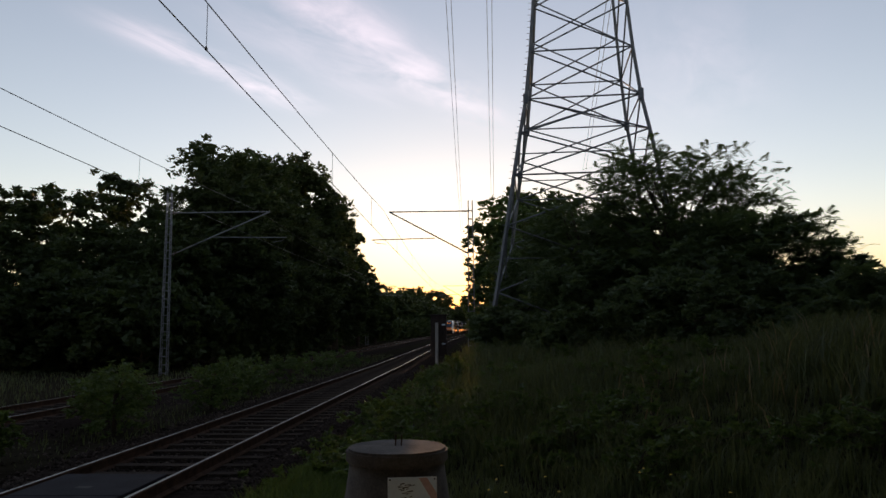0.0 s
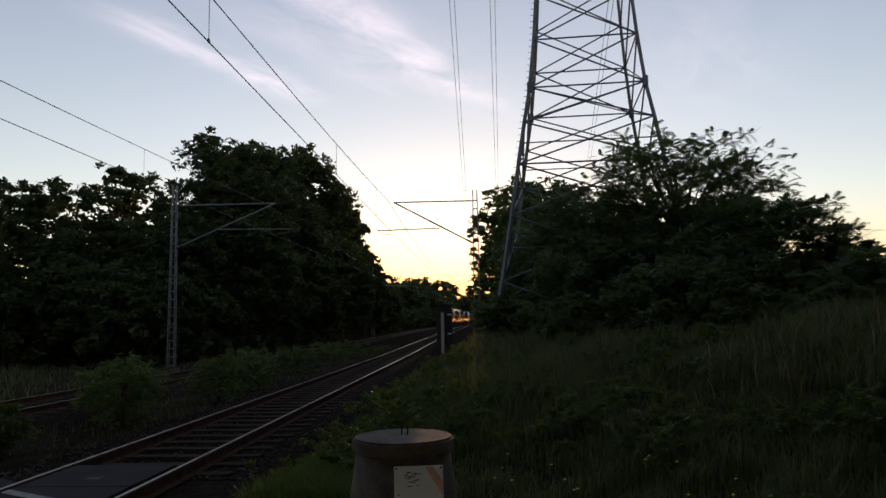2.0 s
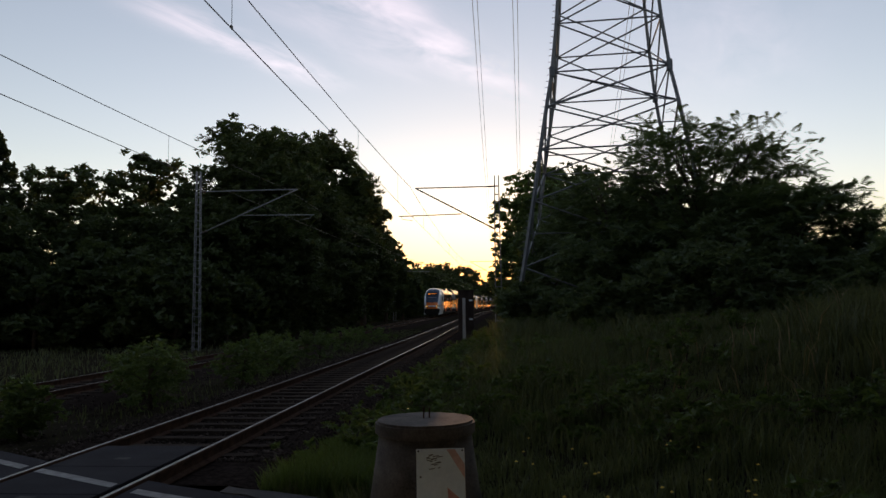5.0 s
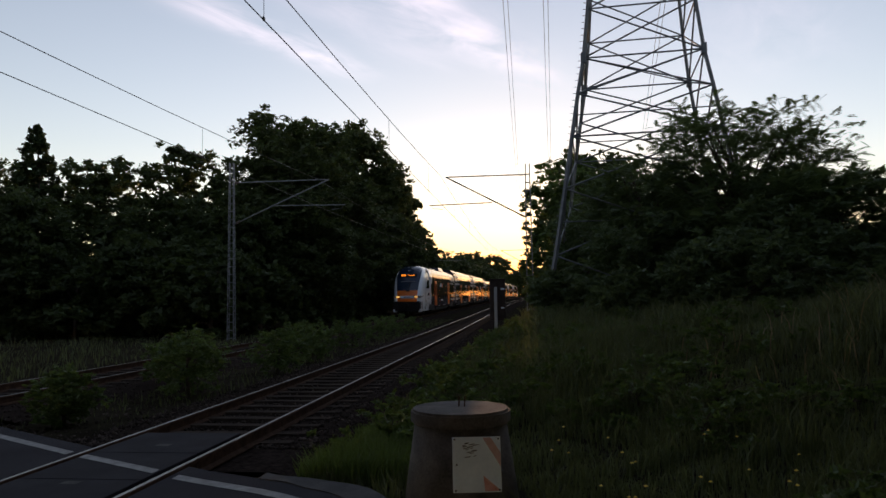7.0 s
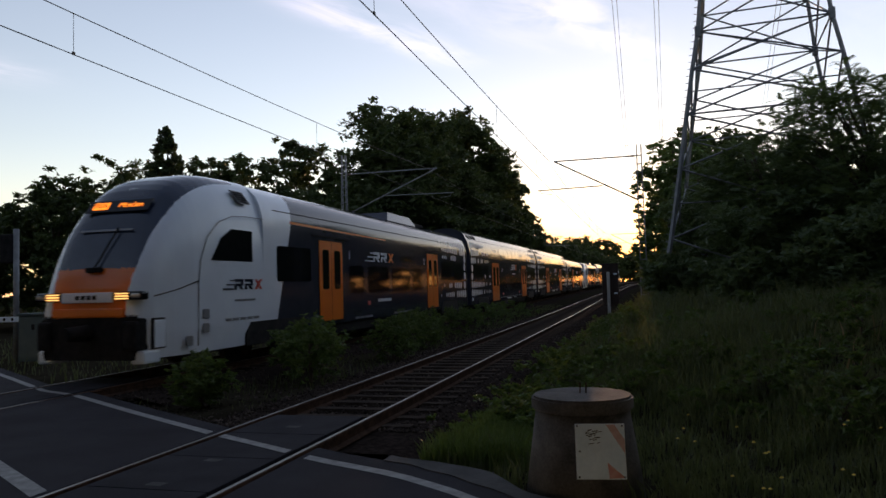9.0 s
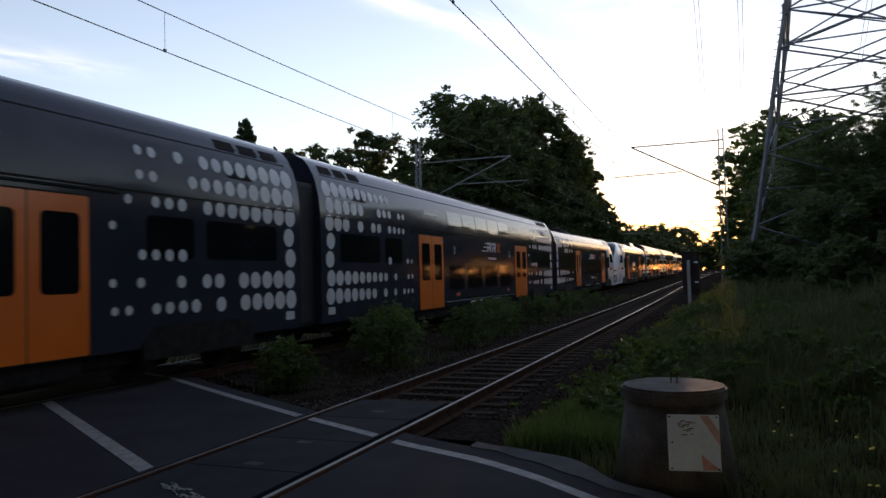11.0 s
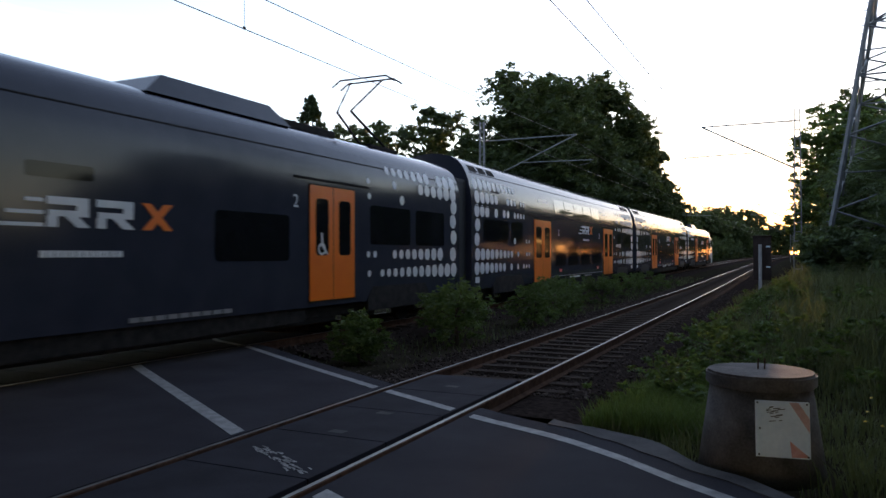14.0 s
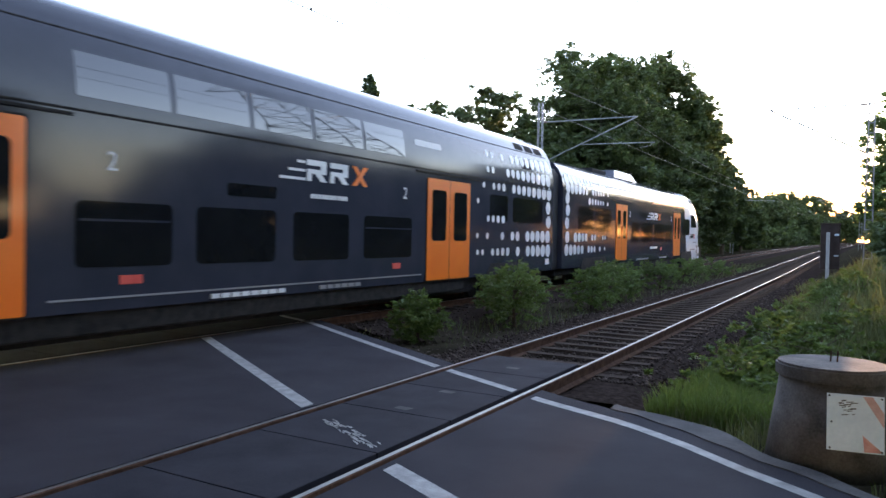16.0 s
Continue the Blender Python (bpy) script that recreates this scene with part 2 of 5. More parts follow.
def box_bm(sx, sy, sz, cx=0, cy=0, cz=0, bevel=0.0, bm=None):
    bm = bm or bmesh.new()
    r = bmesh.ops.create_cube(bm, size=1.0, matrix=Matrix.Translation((cx, cy, cz)) @ Matrix.Diagonal((sx, sy, sz, 1)))
    if bevel:
        edges = list({e for v in r["verts"] for e in v.link_edges})
        bmesh.ops.bevel(bm, geom=edges, offset=bevel, segments=2, affect="EDGES", profile=0.6)
    return bm


def tube(name, pts, radius, mat, parent=None, sides=6, label=""):
    """A round bar through the points."""
    verts, faces = [], []
    pts = [Vector(p) for p in pts]
    for i, p in enumerate(pts):
        d = (pts[min(i + 1, len(pts) - 1)] - pts[max(i - 1, 0)]).normalized()
        a = d.cross(Vector((0, 0, 1)) if abs(d.z) < 0.95 else Vector((1, 0, 0))).normalized()
        b = d.cross(a)
        rr = radius[i] if isinstance(radius, (list, tuple)) else radius
        for k in range(sides):
            t = 2 * math.pi * k / sides
            verts.append(p + (a * math.cos(t) + b * math.sin(t)) * rr)
    for i in range(len(pts) - 1):
        for k in range(sides):
            k2 = (k + 1) % sides
            faces.append((i * sides + k, i * sides + k2, (i + 1) * sides + k2, (i + 1) * sides + k))
    faces.append(tuple(range(sides))[::-1])
    faces.append(tuple((len(pts) - 1) * sides + k for k in range(sides)))
    return mesh_object(name, verts, faces, mat, parent, label, smooth=sides > 6)


def empty(name, m=None):
    ob = new(name)
    ob.empty_display_size = 0.3
    if m is not None:
        ob.matrix_basis = m
    return ob


def smooth01(a, b, v):
    t = np.clip((np.asarray(v, dtype=float) - a) / (b - a), 0, 1)
    return t * t * (3 - 2 * t)


# ---- the line of the railway ----
NEAR_X, FAR_X = -0.0, -6.1


def shift(y):
    return max(0.0, y - 70.0) ** 2 / 9000.0


def rise(y):
    return 0.005 * max(0.0, y - 40.0)


def ground_z(x, y):
    """Height of the ground sheet: ballast bed level by the tracks, a bank on one side, a low cess on the other."""
    x, y = np.asarray(x, dtype=float), np.asarray(y, dtype=float)
    sh = np.maximum(0, y - 70.0) ** 2 / 9000.0
    z = 0.005 * np.clip(y - 40.0, 0, 260) - 0.30
    xx = x - sh
    z = z + 0.09 * smooth01(1.2, 0.6, np.abs(xx)) * smooth01(8.5, 9.5, y)
    bank = smooth01(1.8, 5.2, xx) * smooth01(7.3, 15.0, y + 0.25 * (xx - 3.5))
    z = z + 1.05 * bank + 0.7 * smooth01(5, 13, xx) * smooth01(4.5, 13, y)
    z = z + 0.05 * np.sin(x * 0.9 + 0.4 * y) * smooth01(2.6, 5, np.abs(xx + 0.2)) * bank
    z = z + 0.2 * smooth01(1.5, 2.3, xx) * smooth01(16, 8, y)
    return z


# ---- ground ----
def build_ground():
    xs = np.concatenate([np.linspace(-900, -60, 12), np.linspace(-50, -16, 14), np.linspace(-14, 18, 65), np.linspace(20, 60, 14), np.linspace(80, 900, 10)])
    ys = np.concatenate([np.linspace(-400, -20, 10), np.linspace(-14, 60, 100), np.linspace(64, 300, 40), np.linspace(340, 1800, 12)])
    X, Y = np.meshgrid(xs, ys)
    Z = ground_z(X, Y) + 0.02 * np.sin(X * 2.1) * np.cos(Y * 1.7)
    verts = np.stack([X, Y, Z], -1).reshape(-1, 3)
    nx = len(xs)
    quads = [(r * nx + c, r * nx + c + 1, (r + 1) * nx + c + 1, (r + 1) * nx + c) for r in range(len(ys) - 1) for c in range(nx - 1)]
    ob = tris_object("ground", verts, quads, M_SOIL)
    ob.data.polygons.foreach_set("use_smooth", [True] * len(quads))
    tagged(ob, "dark soil and low growth beside a railway", "ground", kind="structure")


build_ground()

EDGE = [(-16, 17.6), (-10.2, 13.75), (-6.3, 11.15), (-5.25, 10.72), (-2.75, 9.18), (-0.75, 8.0), (0.75, 7.18), (0.96, 7.03), (2.05, 6.55), (2.64, 6.15), (3.24, 5.64), (3.62, 5.38), (5.5, 3.7), (9, 0.4)]
MID = [(-16, 14.6), (-8.8, 10.2), (-7.2, 9.2), (-5.2, 8.12), (-0.85, 5.45), (0.9, 4.31), (1.5, 4.0), (3.5, 2.9)]


def along(poly, x):
    return float(np.interp(x, [p[0] for p in poly], [p[1] for p in poly]))


def slab(name, x0, x1, far, near, top, thick, mat, label="", n=12):
    """A slab between two crosswise lines, from x0 to x1."""
    verts, faces = [], []
    xs = np.linspace(x0, x1, n + 1)
    for x in xs:
        yf, yn = far(x), near(x)
        verts += [(x, yf, top), (x, yn, top), (x, yn, top - thick), (x, yf, top - thick)]
    for i in range(n):
        a, b = i * 4, i * 4 + 4
        for k in range(4):
            k2 = (k + 1) % 4
            faces.append((a + k, a + k2, b + k2, b + k))
    faces += [(0, 3, 2, 1), (n * 4, n * 4 + 1, n * 4 + 2, n * 4 + 3)]
    return mesh_object(name, verts, faces, mat, label=label)


def road_far(x):
    return along(EDGE, x) + 0.38


def road_near(x):
    return along(EDGE, x) - 9.5


road = slab("road", -16, FAR_X - 0.80, road_far, road_near, -0.006, 0.2, M_ASPHALT)
tagged(road, "worn dark asphalt road leading up to a level crossing", "road", kind="structure")
road = slab("road", FAR_X + 0.80, NEAR_X - 0.80, road_far, road_near, -0.006, 0.2, M_ASPHALT)
tagged(road, "dark asphalt of the level crossing between two tracks", "road", kind="structure")
road = slab("road", NEAR_X + 0.828, 9, road_far, road_near, -0.004, 0.2, M_ASPHALT, n=24)
tagged(road, "dark asphalt road at the level crossing", "road", kind="structure")


def build_panels(cx, y0, y1, name):
    holder = tagged(empty(name), "dark rubber and concrete crossing panels between the rails", "crossing panel", kind="structure")
    step = 1.2
    n = int(round((y1 - y0) / step))
    for i in range(n):
        bm = box_bm(1.26, step - 0.012, 0.18, cx - 0.01, y0 + (i + 0.5) * step, -0.094, bevel=0.008)
        part("panel", bm, M_PANEL, holder)
    return holder


build_panels(NEAR_X, -2.4 - 0.25, 9.35 - 0.25 - 0.0, "crossing_near")
build_panels(FAR_X, 1.0, 13.0, "crossing_far")
for y in (5.9, 6.8, 8.55):
    m = mesh_object("lifting_cover", [(-0.09, y - 0.05, 0.0), (0.08, y - 0.06, 0.0), (0.09, y + 0.05, 0.0), (-0.08, y + 0.06, 0.0)], [(0, 1, 2, 3)], M_KERB)
    tagged(m, "small pale metal cover set in a crossing panel", "cover", group="panel covers")


def stripe(poly, x0, x1, width, name="line_marking", n=10, top=0.0):
    verts, faces = [], []
    for i, x in enumerate(np.linspace(x0, x1, n + 1)):
        y = along(poly, x)
        verts += [(x, y + width * 0.5, top), (x, y - width * 0.5, top)]
        if i:
            b = i * 2
            faces.append((b - 2, b - 1, b + 1, b))
    ob = mesh_object(name, verts, faces, M_PAINT)
    return tagged(ob, "worn white painted road line on dark asphalt", "road marking", group="road lines", kind="structure")


stripe(EDGE, -16, -7.0, 0.15)
stripe(EDGE, -6.7, -5.45, 0.14)
stripe(EDGE, -5.2, -0.86, 0.15)
stripe(EDGE, -0.62, 0.6, 0.15, top=0.002)
stripe(EDGE, 0.9, 8.5, 0.15, n=30)
stripe(MID, -15, -7.0, 0.19)
stripe(MID, -5.2, -0.84, 0.19)
stripe(MID, 0.9, 3.4, 0.19)

# scuffed remains of paint between the near rails
holder = tagged(empty("scuffed_paint"), "scraped white scuff marks on the crossing panel", "road marking", kind="structure")
rng = random.Random(7)
for i in range(48):
    t = rng.random()
    cx, cy = -0.33 + 0.82 * t, 5.14 - 0.47 * t
    dx, dy = rng.uniform(-0.05, 0.05), rng.uniform(-0.075, 0.075)
    w, h = rng.uniform(0.02, 0.07), rng.uniform(0.006, 0.016)
    a = radians(-30 + rng.uniform(-12, 12))
    c, s_ = math.cos(a), math.sin(a)
    q = [(cx + dx + c * u - s_ * v, cy + dy + s_ * u + c * v, 0.001) for u, v in ((-w, -h), (w, -h * 0.6), (w * 0.8, h), (-w * 0.7, h * 0.8))]
    mesh_object("scuff", q, [(0, 1, 2, 3)], M_PAINT, holder)

# kerb strip beside the bollard
kv = slab("kerb", 1.75, 4.9, lambda x: along(EDGE, x) + 0.58 + 0.22 * math.exp(-((x - 2.75) / 0.4) ** 2) + 0.03 * math.sin(x * 9), lambda x: along(EDGE, x) + 0.37 + 0.015 * math.sin(x * 13), 0.006, 0.2, M_KERB, n=40)
tagged(kv, "broken concrete kerb at the road edge", "kerb", kind="structure")


# ---- railway tracks ----
def rail_mesh(cx, x, z, y0, y1, holder):
    prof = [(-0.021, 0.0), (0.021, 0.0), (0.034, -0.006), (0.036, -0.035), (0.012, -0.05), (0.012, -0.13), (0.07, -0.155), (0.07, -0.17), (-0.07, -0.17), (-0.07, -0.155), (-0.012, -0.13), (-0.012, -0.05), (-0.036, -0.035), (-0.034, -0.006)]
    ys = list(np.arange(y0, 60, 6.0)) + list(np.arange(60, y1 + 1, 8.0))
    n = len(prof)
    verts = [(cx + x + px + shift(y), y, z + pz + rise(y)) for y in ys for px, pz in prof]
    faces = [(i * n + k, (i + 1) * n + k, (i + 1) * n + (k + 1) % n, i * n + (k + 1) % n) for i in range(len(ys) - 1) for k in range(n)]
    ob = mesh_object("rail", verts, faces, M_RAILSIDE, holder, "rusty steel rail with a polished bright head")
    ob.data.materials.append(M_RAILTOP)
    for p in ob.data.polygons:
        if p.index % n == 0:
            p.material_index = 1
    return ob


def sleeper_verts():
    w, l, h = 0.13, 1.28, 0.1
    v = [(-l, -w, -h), (l, -w, -h), (l, w, -h), (-l, w, -h), (-l + 0.03, -w + 0.035, h), (l - 0.03, -w + 0.035, h), (l - 0.03, w - 0.035, h), (-l + 0.03, w - 0.035, h)]
    f = [(0, 1, 5, 4), (1, 2, 6, 5), (2, 3, 7, 6), (3, 0, 4, 7), (4, 5, 6, 7)]
    return v, f


def build_track(name, cx, left, right, rz, label):
    holder = tagged(empty(name), label, "railway track", kind="structure")
    rail_mesh(cx, left, 0.0, -60, 420, holder)
    rail_mesh(cx, right, rz, -60, 420, holder)
    return holder


track_near = build_track("track_near", NEAR_X, -0.74, 0.775, 0.02, "rusty railway track with polished rail heads on concrete sleepers")
track_far = build_track("track_far", FAR_X, -0.75, 0.75, 0.0, "railway track with polished rail heads behind weeds")

# ballast bed under both tracks
def ballast(cx, y0, y1, half_top, half_base, top):
    ys = list(np.arange(y0, 60, 5.0)) + list(np.arange(60, y1, 10.0))
    prof = [(-half_base, -0.34), (-half_top, top), (-0.85, top), (0, top - 0.03), (0.85, top), (half_top, top), (half_base, -0.34)]
    n = len(prof)
    verts = [(cx + px + shift(y), y, pz + rise(y)) for y in ys for px, pz in prof]
    faces = [(i * n + k, i * n + k + 1, (i + 1) * n + k + 1, (i + 1) * n + k) for i in range(len(ys) - 1) for k in range(n - 1)]
    ob = mesh_object("ballast_bed", verts, faces, M_BALLAST)
    tagged(ob, "bed of brown-grey crushed stone under the track", "ballast", kind="structure")


ballast(NEAR_X, 8.0, 420, 1.55, 2.3, -0.17)
ballast(FAR_X, 11.5, 420, 1.55, 2.3, -0.17)


# ---- overhead line masts ----
def build_mast(x, y, base, top, tip_x, tip_z, arm_z, side, label):
    """Lattice mast with a hinged cantilever reaching over the track; side is +1 when the arm points to +x."""
    ob = tagged(empty("catenary_mast", pose(x, y, base)), label, "mast", group="overhead line masts")
    h = top - base
    for sx in (-1, 1):
        for sy in (-1, 1):
            tube("leg", [(sx * 0.17, sy * 0.12, 0), (sx * 0.10, sy * 0.08, h)], 0.028, M_GALV, ob, 4)
    n = int(h / 0.42)
    for i in range(n):
        z = 0.3 + i * (h - 0.4) / n
        w = 0.17 - 0.07 * z / h
        d = 0.12 - 0.04 * z / h
        for sy in (-1, 1):
            tube("lacing", [(-w, sy * d, z), (w, sy * d, z)], 0.018, M_GALV, ob, 4)
        for sx in (-1, 1):
            tube("lacing", [(sx * w, -d, z), (sx * w, d, z + 0.3)], 0.012, M_GALV, ob, 4)
    part("footing", box_bm(0.55, 0.5, 0.5, 0, 0, -0.1, bevel=0.03), M_CONC, ob)
    dx = tip_x - x
    zt, za = tip_z - base, arm_z - base
    s = side
    tube("top_tube", [(s * 0.1, 0, zt), (dx, 0, zt)], 0.032, M_GALV, ob, 8)
    for k in range(3):
        tube("insulator", [(s * (0.22 + 0.07 * k), 0, zt), (s * (0.25 + 0.07 * k), 0, zt)], 0.06, M_CERAMIC, ob, 8)
    zb = zt - 2.15
    tube("strut", [(s * 0.1, 0, zb), (dx, 0, zt)], 0.036, M_GALV, ob, 8)
    for k in range(3):
        f = 0.03 + 0.016 * k
        a = Vector((s * 0.1, 0, zb)).lerp(Vector((dx, 0, zt)), f)
        b = Vector((s * 0.1, 0, zb)).lerp(Vector((dx, 0, zt)), f + 0.008)
        tube("insulator", [a, b], 0.06, M_CERAMIC, ob, 8)
    mid = Vector((s * 0.1, 0, zb)).lerp(Vector((dx, 0, zt)), 0.42)
    end = dx + s * 0.85
    tube("registration_tube", [(mid.x, 0, za + 0.02), (end, 0, za - 0.04)], 0.026, M_GALV, ob, 8)
    tube("steady_arm", [(end - s * 0.1, 0, za - 0.05), (end - s * 0.2, 0, za - 0.2), (dx + s * 0.15, 0, za - 0.26)], 0.014, M_GALV, ob, 6)
    return ob


build_mast(-10.7, 35.7, -0.5, 8.75, -5.6, 7.72, 6.45, 1, "grey lattice catenary mast with a cantilever arm")
build_mast(4.36, 36.3, -0.1, 8.25, 0.28, 7.72, 6.35, -1, "grey lattice catenary mast standing among bushes")
build_mast(-10.0, 100, -0.2, 9.0, -5.9, 8.0, 6.8, 1, "grey lattice catenary mast with a cantilever arm")
build_mast(4.4, 100, 0.0, 8.9, 0.5, 8.0, 6.8, -1, "grey lattice catenary mast standing among bushes")
build_mast(5.6, 165, 0.3, 9.3, 1.4, 8.4, 7.1, -1, "grey lattice catenary mast far down the line")


def build_wires(cx, stag, label):
    ob = tagged(empty("overhead_wire"), label, "overhead wire", group="overhead wires")
    spans = [(-28, 36), (36, 100), (100, 165), (165, 240)]
    mess, cont = [], []
    for i, (a, b) in enumerate(spans):
        for k in range(17):
            f = k / 16
            y = a + (b - a) * f
            sag = 0.62 * 4 * f * (1 - f)
            mess.append((cx + stag + shift(y), y, 7.74 + rise(y) - sag))
            cont.append((cx + stag + shift(y), y, 6.35 + rise(y)))
    tube("messenger_wire", mess, 0.011, M_WIRE, ob, 5)
    tube("contact_wire", cont, 0.011, M_WIRE, ob, 5)
    for i, (a, b) in enumerate(spans[:3]):
        for f in (0.1, 0.27, 0.44, 0.62, 0.79, 0.93):
            y = a + (b - a) * f
            x = cx + stag + shift(y)
            z = 7.74 + rise(y) - 0.62 * 4 * f * (1 - f)
            tube("dropper", [(x, y, z), (x, y, 6.35 + rise(y))], 0.006, M_WIRE, ob, 4)
            part("clamp", box_bm(0.025, 0.07, 0.06, x, y, 6.37 + rise(y)), M_WIRE, ob)


build_wires(NEAR_X, 0.05, "contact and messenger wires hung over the near track")
build_wires(FAR_X, -0.02, "contact and messenger wires hung over the far track")


# ---- pylon ----
POWER_SCALE = 0.6


def nearer(p):
    """A point of the power line's plan, at its true size and distance."""
    o = Vector((4.3, 0.2, 1.7))
    return o + (Vector(p) - o) * POWER_SCALE


def build_pylon():
    ob = tagged(empty("pylon"), "tall grey steel lattice power pylon rising behind bushes", "pylon")
    # four legs from a wide base to a narrower neck, square in plan and turned a little
    cx, cy, ang = 11.78, 48.0, radians(-5)
    levels = [(-0.6, 6.0), (4.0, 5.2), (8.0, 4.6), (11.2, 4.15), (13.9, 3.75), (16.2, 3.38), (19.4, 3.06), (22.4, 2.84), (25.4, 2.65), (29, 2.4), (34, 2.0)]

    def corner(k, i):
        z, r = levels[i][0], levels[i][1] * 1.04
        a = ang + math.pi / 4 + k * math.pi / 2
        return nearer((cx + r * math.sqrt(2) * math.cos(a), cy + r * math.sqrt(2) * math.sin(a), z))

    for k in range(4):
        tube("leg", [corner(k, i) for i in range(len(levels))], [0.085 - 0.003 * i for i in range(len(levels))], M_PYLON, ob, 4)
        for i in range(len(levels) - 1):
            a, b = corner(k, i), corner((k + 1) % 4, i)
            c, d = corner(k, i + 1), corner((k + 1) % 4, i + 1)
            tube("brace", [a, d], 0.033, M_PYLON, ob, 4)
            tube("brace", [b, c], 0.033, M_PYLON, ob, 4)
            if i in (2, 4, 5):
                tube("horizontal", [c, d], 0.033, M_PYLON, ob, 4)
            if i in (1, 3):
                tube("horizontal", [a.lerp(c, 0.5), b.lerp(d, 0.5)], 0.025, M_PYLON, ob, 4)
        part("gusset_plate", box_bm(0.2, 0.2, 0.42, *corner(k, 5), bevel=0.05), M_PYLON, ob)
    tube("plan_brace", [corner(0, 5), corner(2, 5)], 0.028, M_PYLON, ob, 4)
    tube("plan_brace", [corner(1, 5), corner(3, 5)], 0.028, M_PYLON, ob, 4)
    # climbing pegs up the leg by the line
    leg = [corner(2, i) for i in range(len(levels))]
    for j in range(60):
        z = 3 + j * 0.42
        i = max(q for q in range(len(levels) - 1) if levels[q][0] <= z)
        p = leg[i].lerp(leg[i + 1], (z - levels[i][0]) / (levels[i + 1][0] - levels[i][0]))
        tube("step_peg", [p, p + Vector((-0.17, 0.0, 0.0))], 0.012, M_PYLON, ob, 4)
    # cross-arm above the picture carrying the conductors
    for s in (-1, 1):
        tip = nearer((cx + s * 9.5, cy, 29.5))
        for k in range(4):
            tube("crossarm_chord", [corner(k, 9), tip], 0.036, M_PYLON, ob, 4)


build_pylon()


def build_conductor(x0, x1, z_mid, label, pairs):
    ob = tagged(empty("power_line"), label, "power line", group="power lines")
    for dx in pairs:
        pts = []
        for k in range(41):
            f = k / 40
            y = 46 + (f) * 330
            pts.append(nearer((x0 + (x1 - x0) * f + dx, y, 28.5 - 4 * z_mid * f * (1 - f) + 4 * f)))
        tube("conductor", pts, 0.013, M_WIRE, ob, 4)
    for f in (0.22, 0.5):
        y = 46 + f * 330
        z = 28.5 - 4 * z_mid * f * (1 - f) + 4 * f
        x = x0 + (x1 - x0) * f
        tube("spacer", [nearer((x + pairs[0], y, z)), nearer((x + pairs[1], y, z))], 0.018, M_WIRE, ob, 4)


build_conductor(2.9, 2.0, 9, "pair of high-voltage conductors hanging from a pylon", (-0.2, 0.2))
build_conductor(5.8, 16.0, 9, "pair of high-voltage conductors hanging from a pylon", (-0.2, 0.2))
build_conductor(14.5, 50.0, 9, "pair of high-voltage conductors hanging from a pylon", (-0.2, 0.2))


# ---- the train ----
HALF = 1.40
END_L, MID_L, GAP = 25.75, 25.4, 0.9
SPEED = 24.87


def single_x(z):
    return float(np.interp(z, [0.4, 0.9, 3.3, 3.58, 3.84, 4.05, 4.22, 4.36, 4.43, 4.46], [1.36, HALF, HALF, 1.375, 1.30, 1.19, 1.02, 0.74, 0.45, 0.0]))


def double_x(z):
    return float(np.interp(z, [0.4, 0.9, 3.3, 3.62, 3.95, 4.22, 4.27, 4.44, 4.6, 4.74, 4.82, 4.85], [1.36, HALF, HALF, 1.37, 1.305, 1.215, 1.18, 1.09, 0.95, 0.7, 0.4, 0.0]))


S_Z = [0.66, 0.9, 1.5, 2.2, 2.8, 3.3, 3.45, 3.58, 3.72, 3.84, 3.95, 4.05, 4.14, 4.22, 4.30, 4.36, 4.40, 4.43, 4.46]
D_Z = [0.64, 0.9, 1.5, 2.2, 2.8, 3.3, 3.46, 3.62, 3.8, 3.95, 4.09, 4.22, 4.27, 4.35, 4.44, 4.53, 4.6, 4.68, 4.74, 4.79, 4.82, 4.85]


def shell(name, zs, xf, ys, parent, mat, label=""):
    """A body shell drawn along y; ys may be a function of the height."""
    prof = [(xf(z), z) for z in zs] + [(-xf(z), z) for z in reversed(zs[:-1])]
    n = len(prof)
    verts, faces = [], []
    for y in ys:
        for px, pz in prof:
            verts.append((px, y(pz) if callable(y) else y, pz))
    for i in range(len(ys) - 1):
        for k in range(n - 1):
            faces.append((i * n + k, (i + 1) * n + k, (i + 1) * n + k + 1, i * n + k + 1))
    b = len(verts)
    verts += verts[:n] + verts[(len(ys) - 1) * n:len(ys) * n]
    faces.append(tuple(range(b, b + n)))
    faces.append(tuple(range(b + n, b + 2 * n))[::-1])
    ob = mesh_object(name, verts, faces, mat, parent, label)
    for p in ob.data.polygons:
        p.use_smooth = len(p.vertices) == 4
    return ob


def rounded(y0, y1, z0, z1, r, seg=3):
    pts = []
    for cy, cz, a0 in ((y1 - r, z1 - r, 0), (y0 + r, z1 - r, 90), (y0 + r, z0 + r, 180), (y1 - r, z0 + r, 270)):
        for k in range(seg + 1):
            a = radians(a0 + 90 * k / seg)
            pts.append((cy + r * math.cos(a), cz + r * math.sin(a)))
    return pts


def plate(name, pts, side, parent, mat, proud=0.006, xf=None, label=""):
    """A thin plate on the car's side, its outline given as (y, z)."""
    n = len(pts)
    fx = xf or (lambda z: HALF)
    outer = [(side * (fx(z) + proud), y, z) for y, z in pts]
    inner = [(side * (fx(z) - 0.03), y, z) for y, z in pts]
    faces = [tuple(range(n))] + [(k, (k + 1) % n, n + (k + 1) % n, n + k) for k in range(n)]
    return mesh_object(name, outer + inner, faces, mat, parent, label)


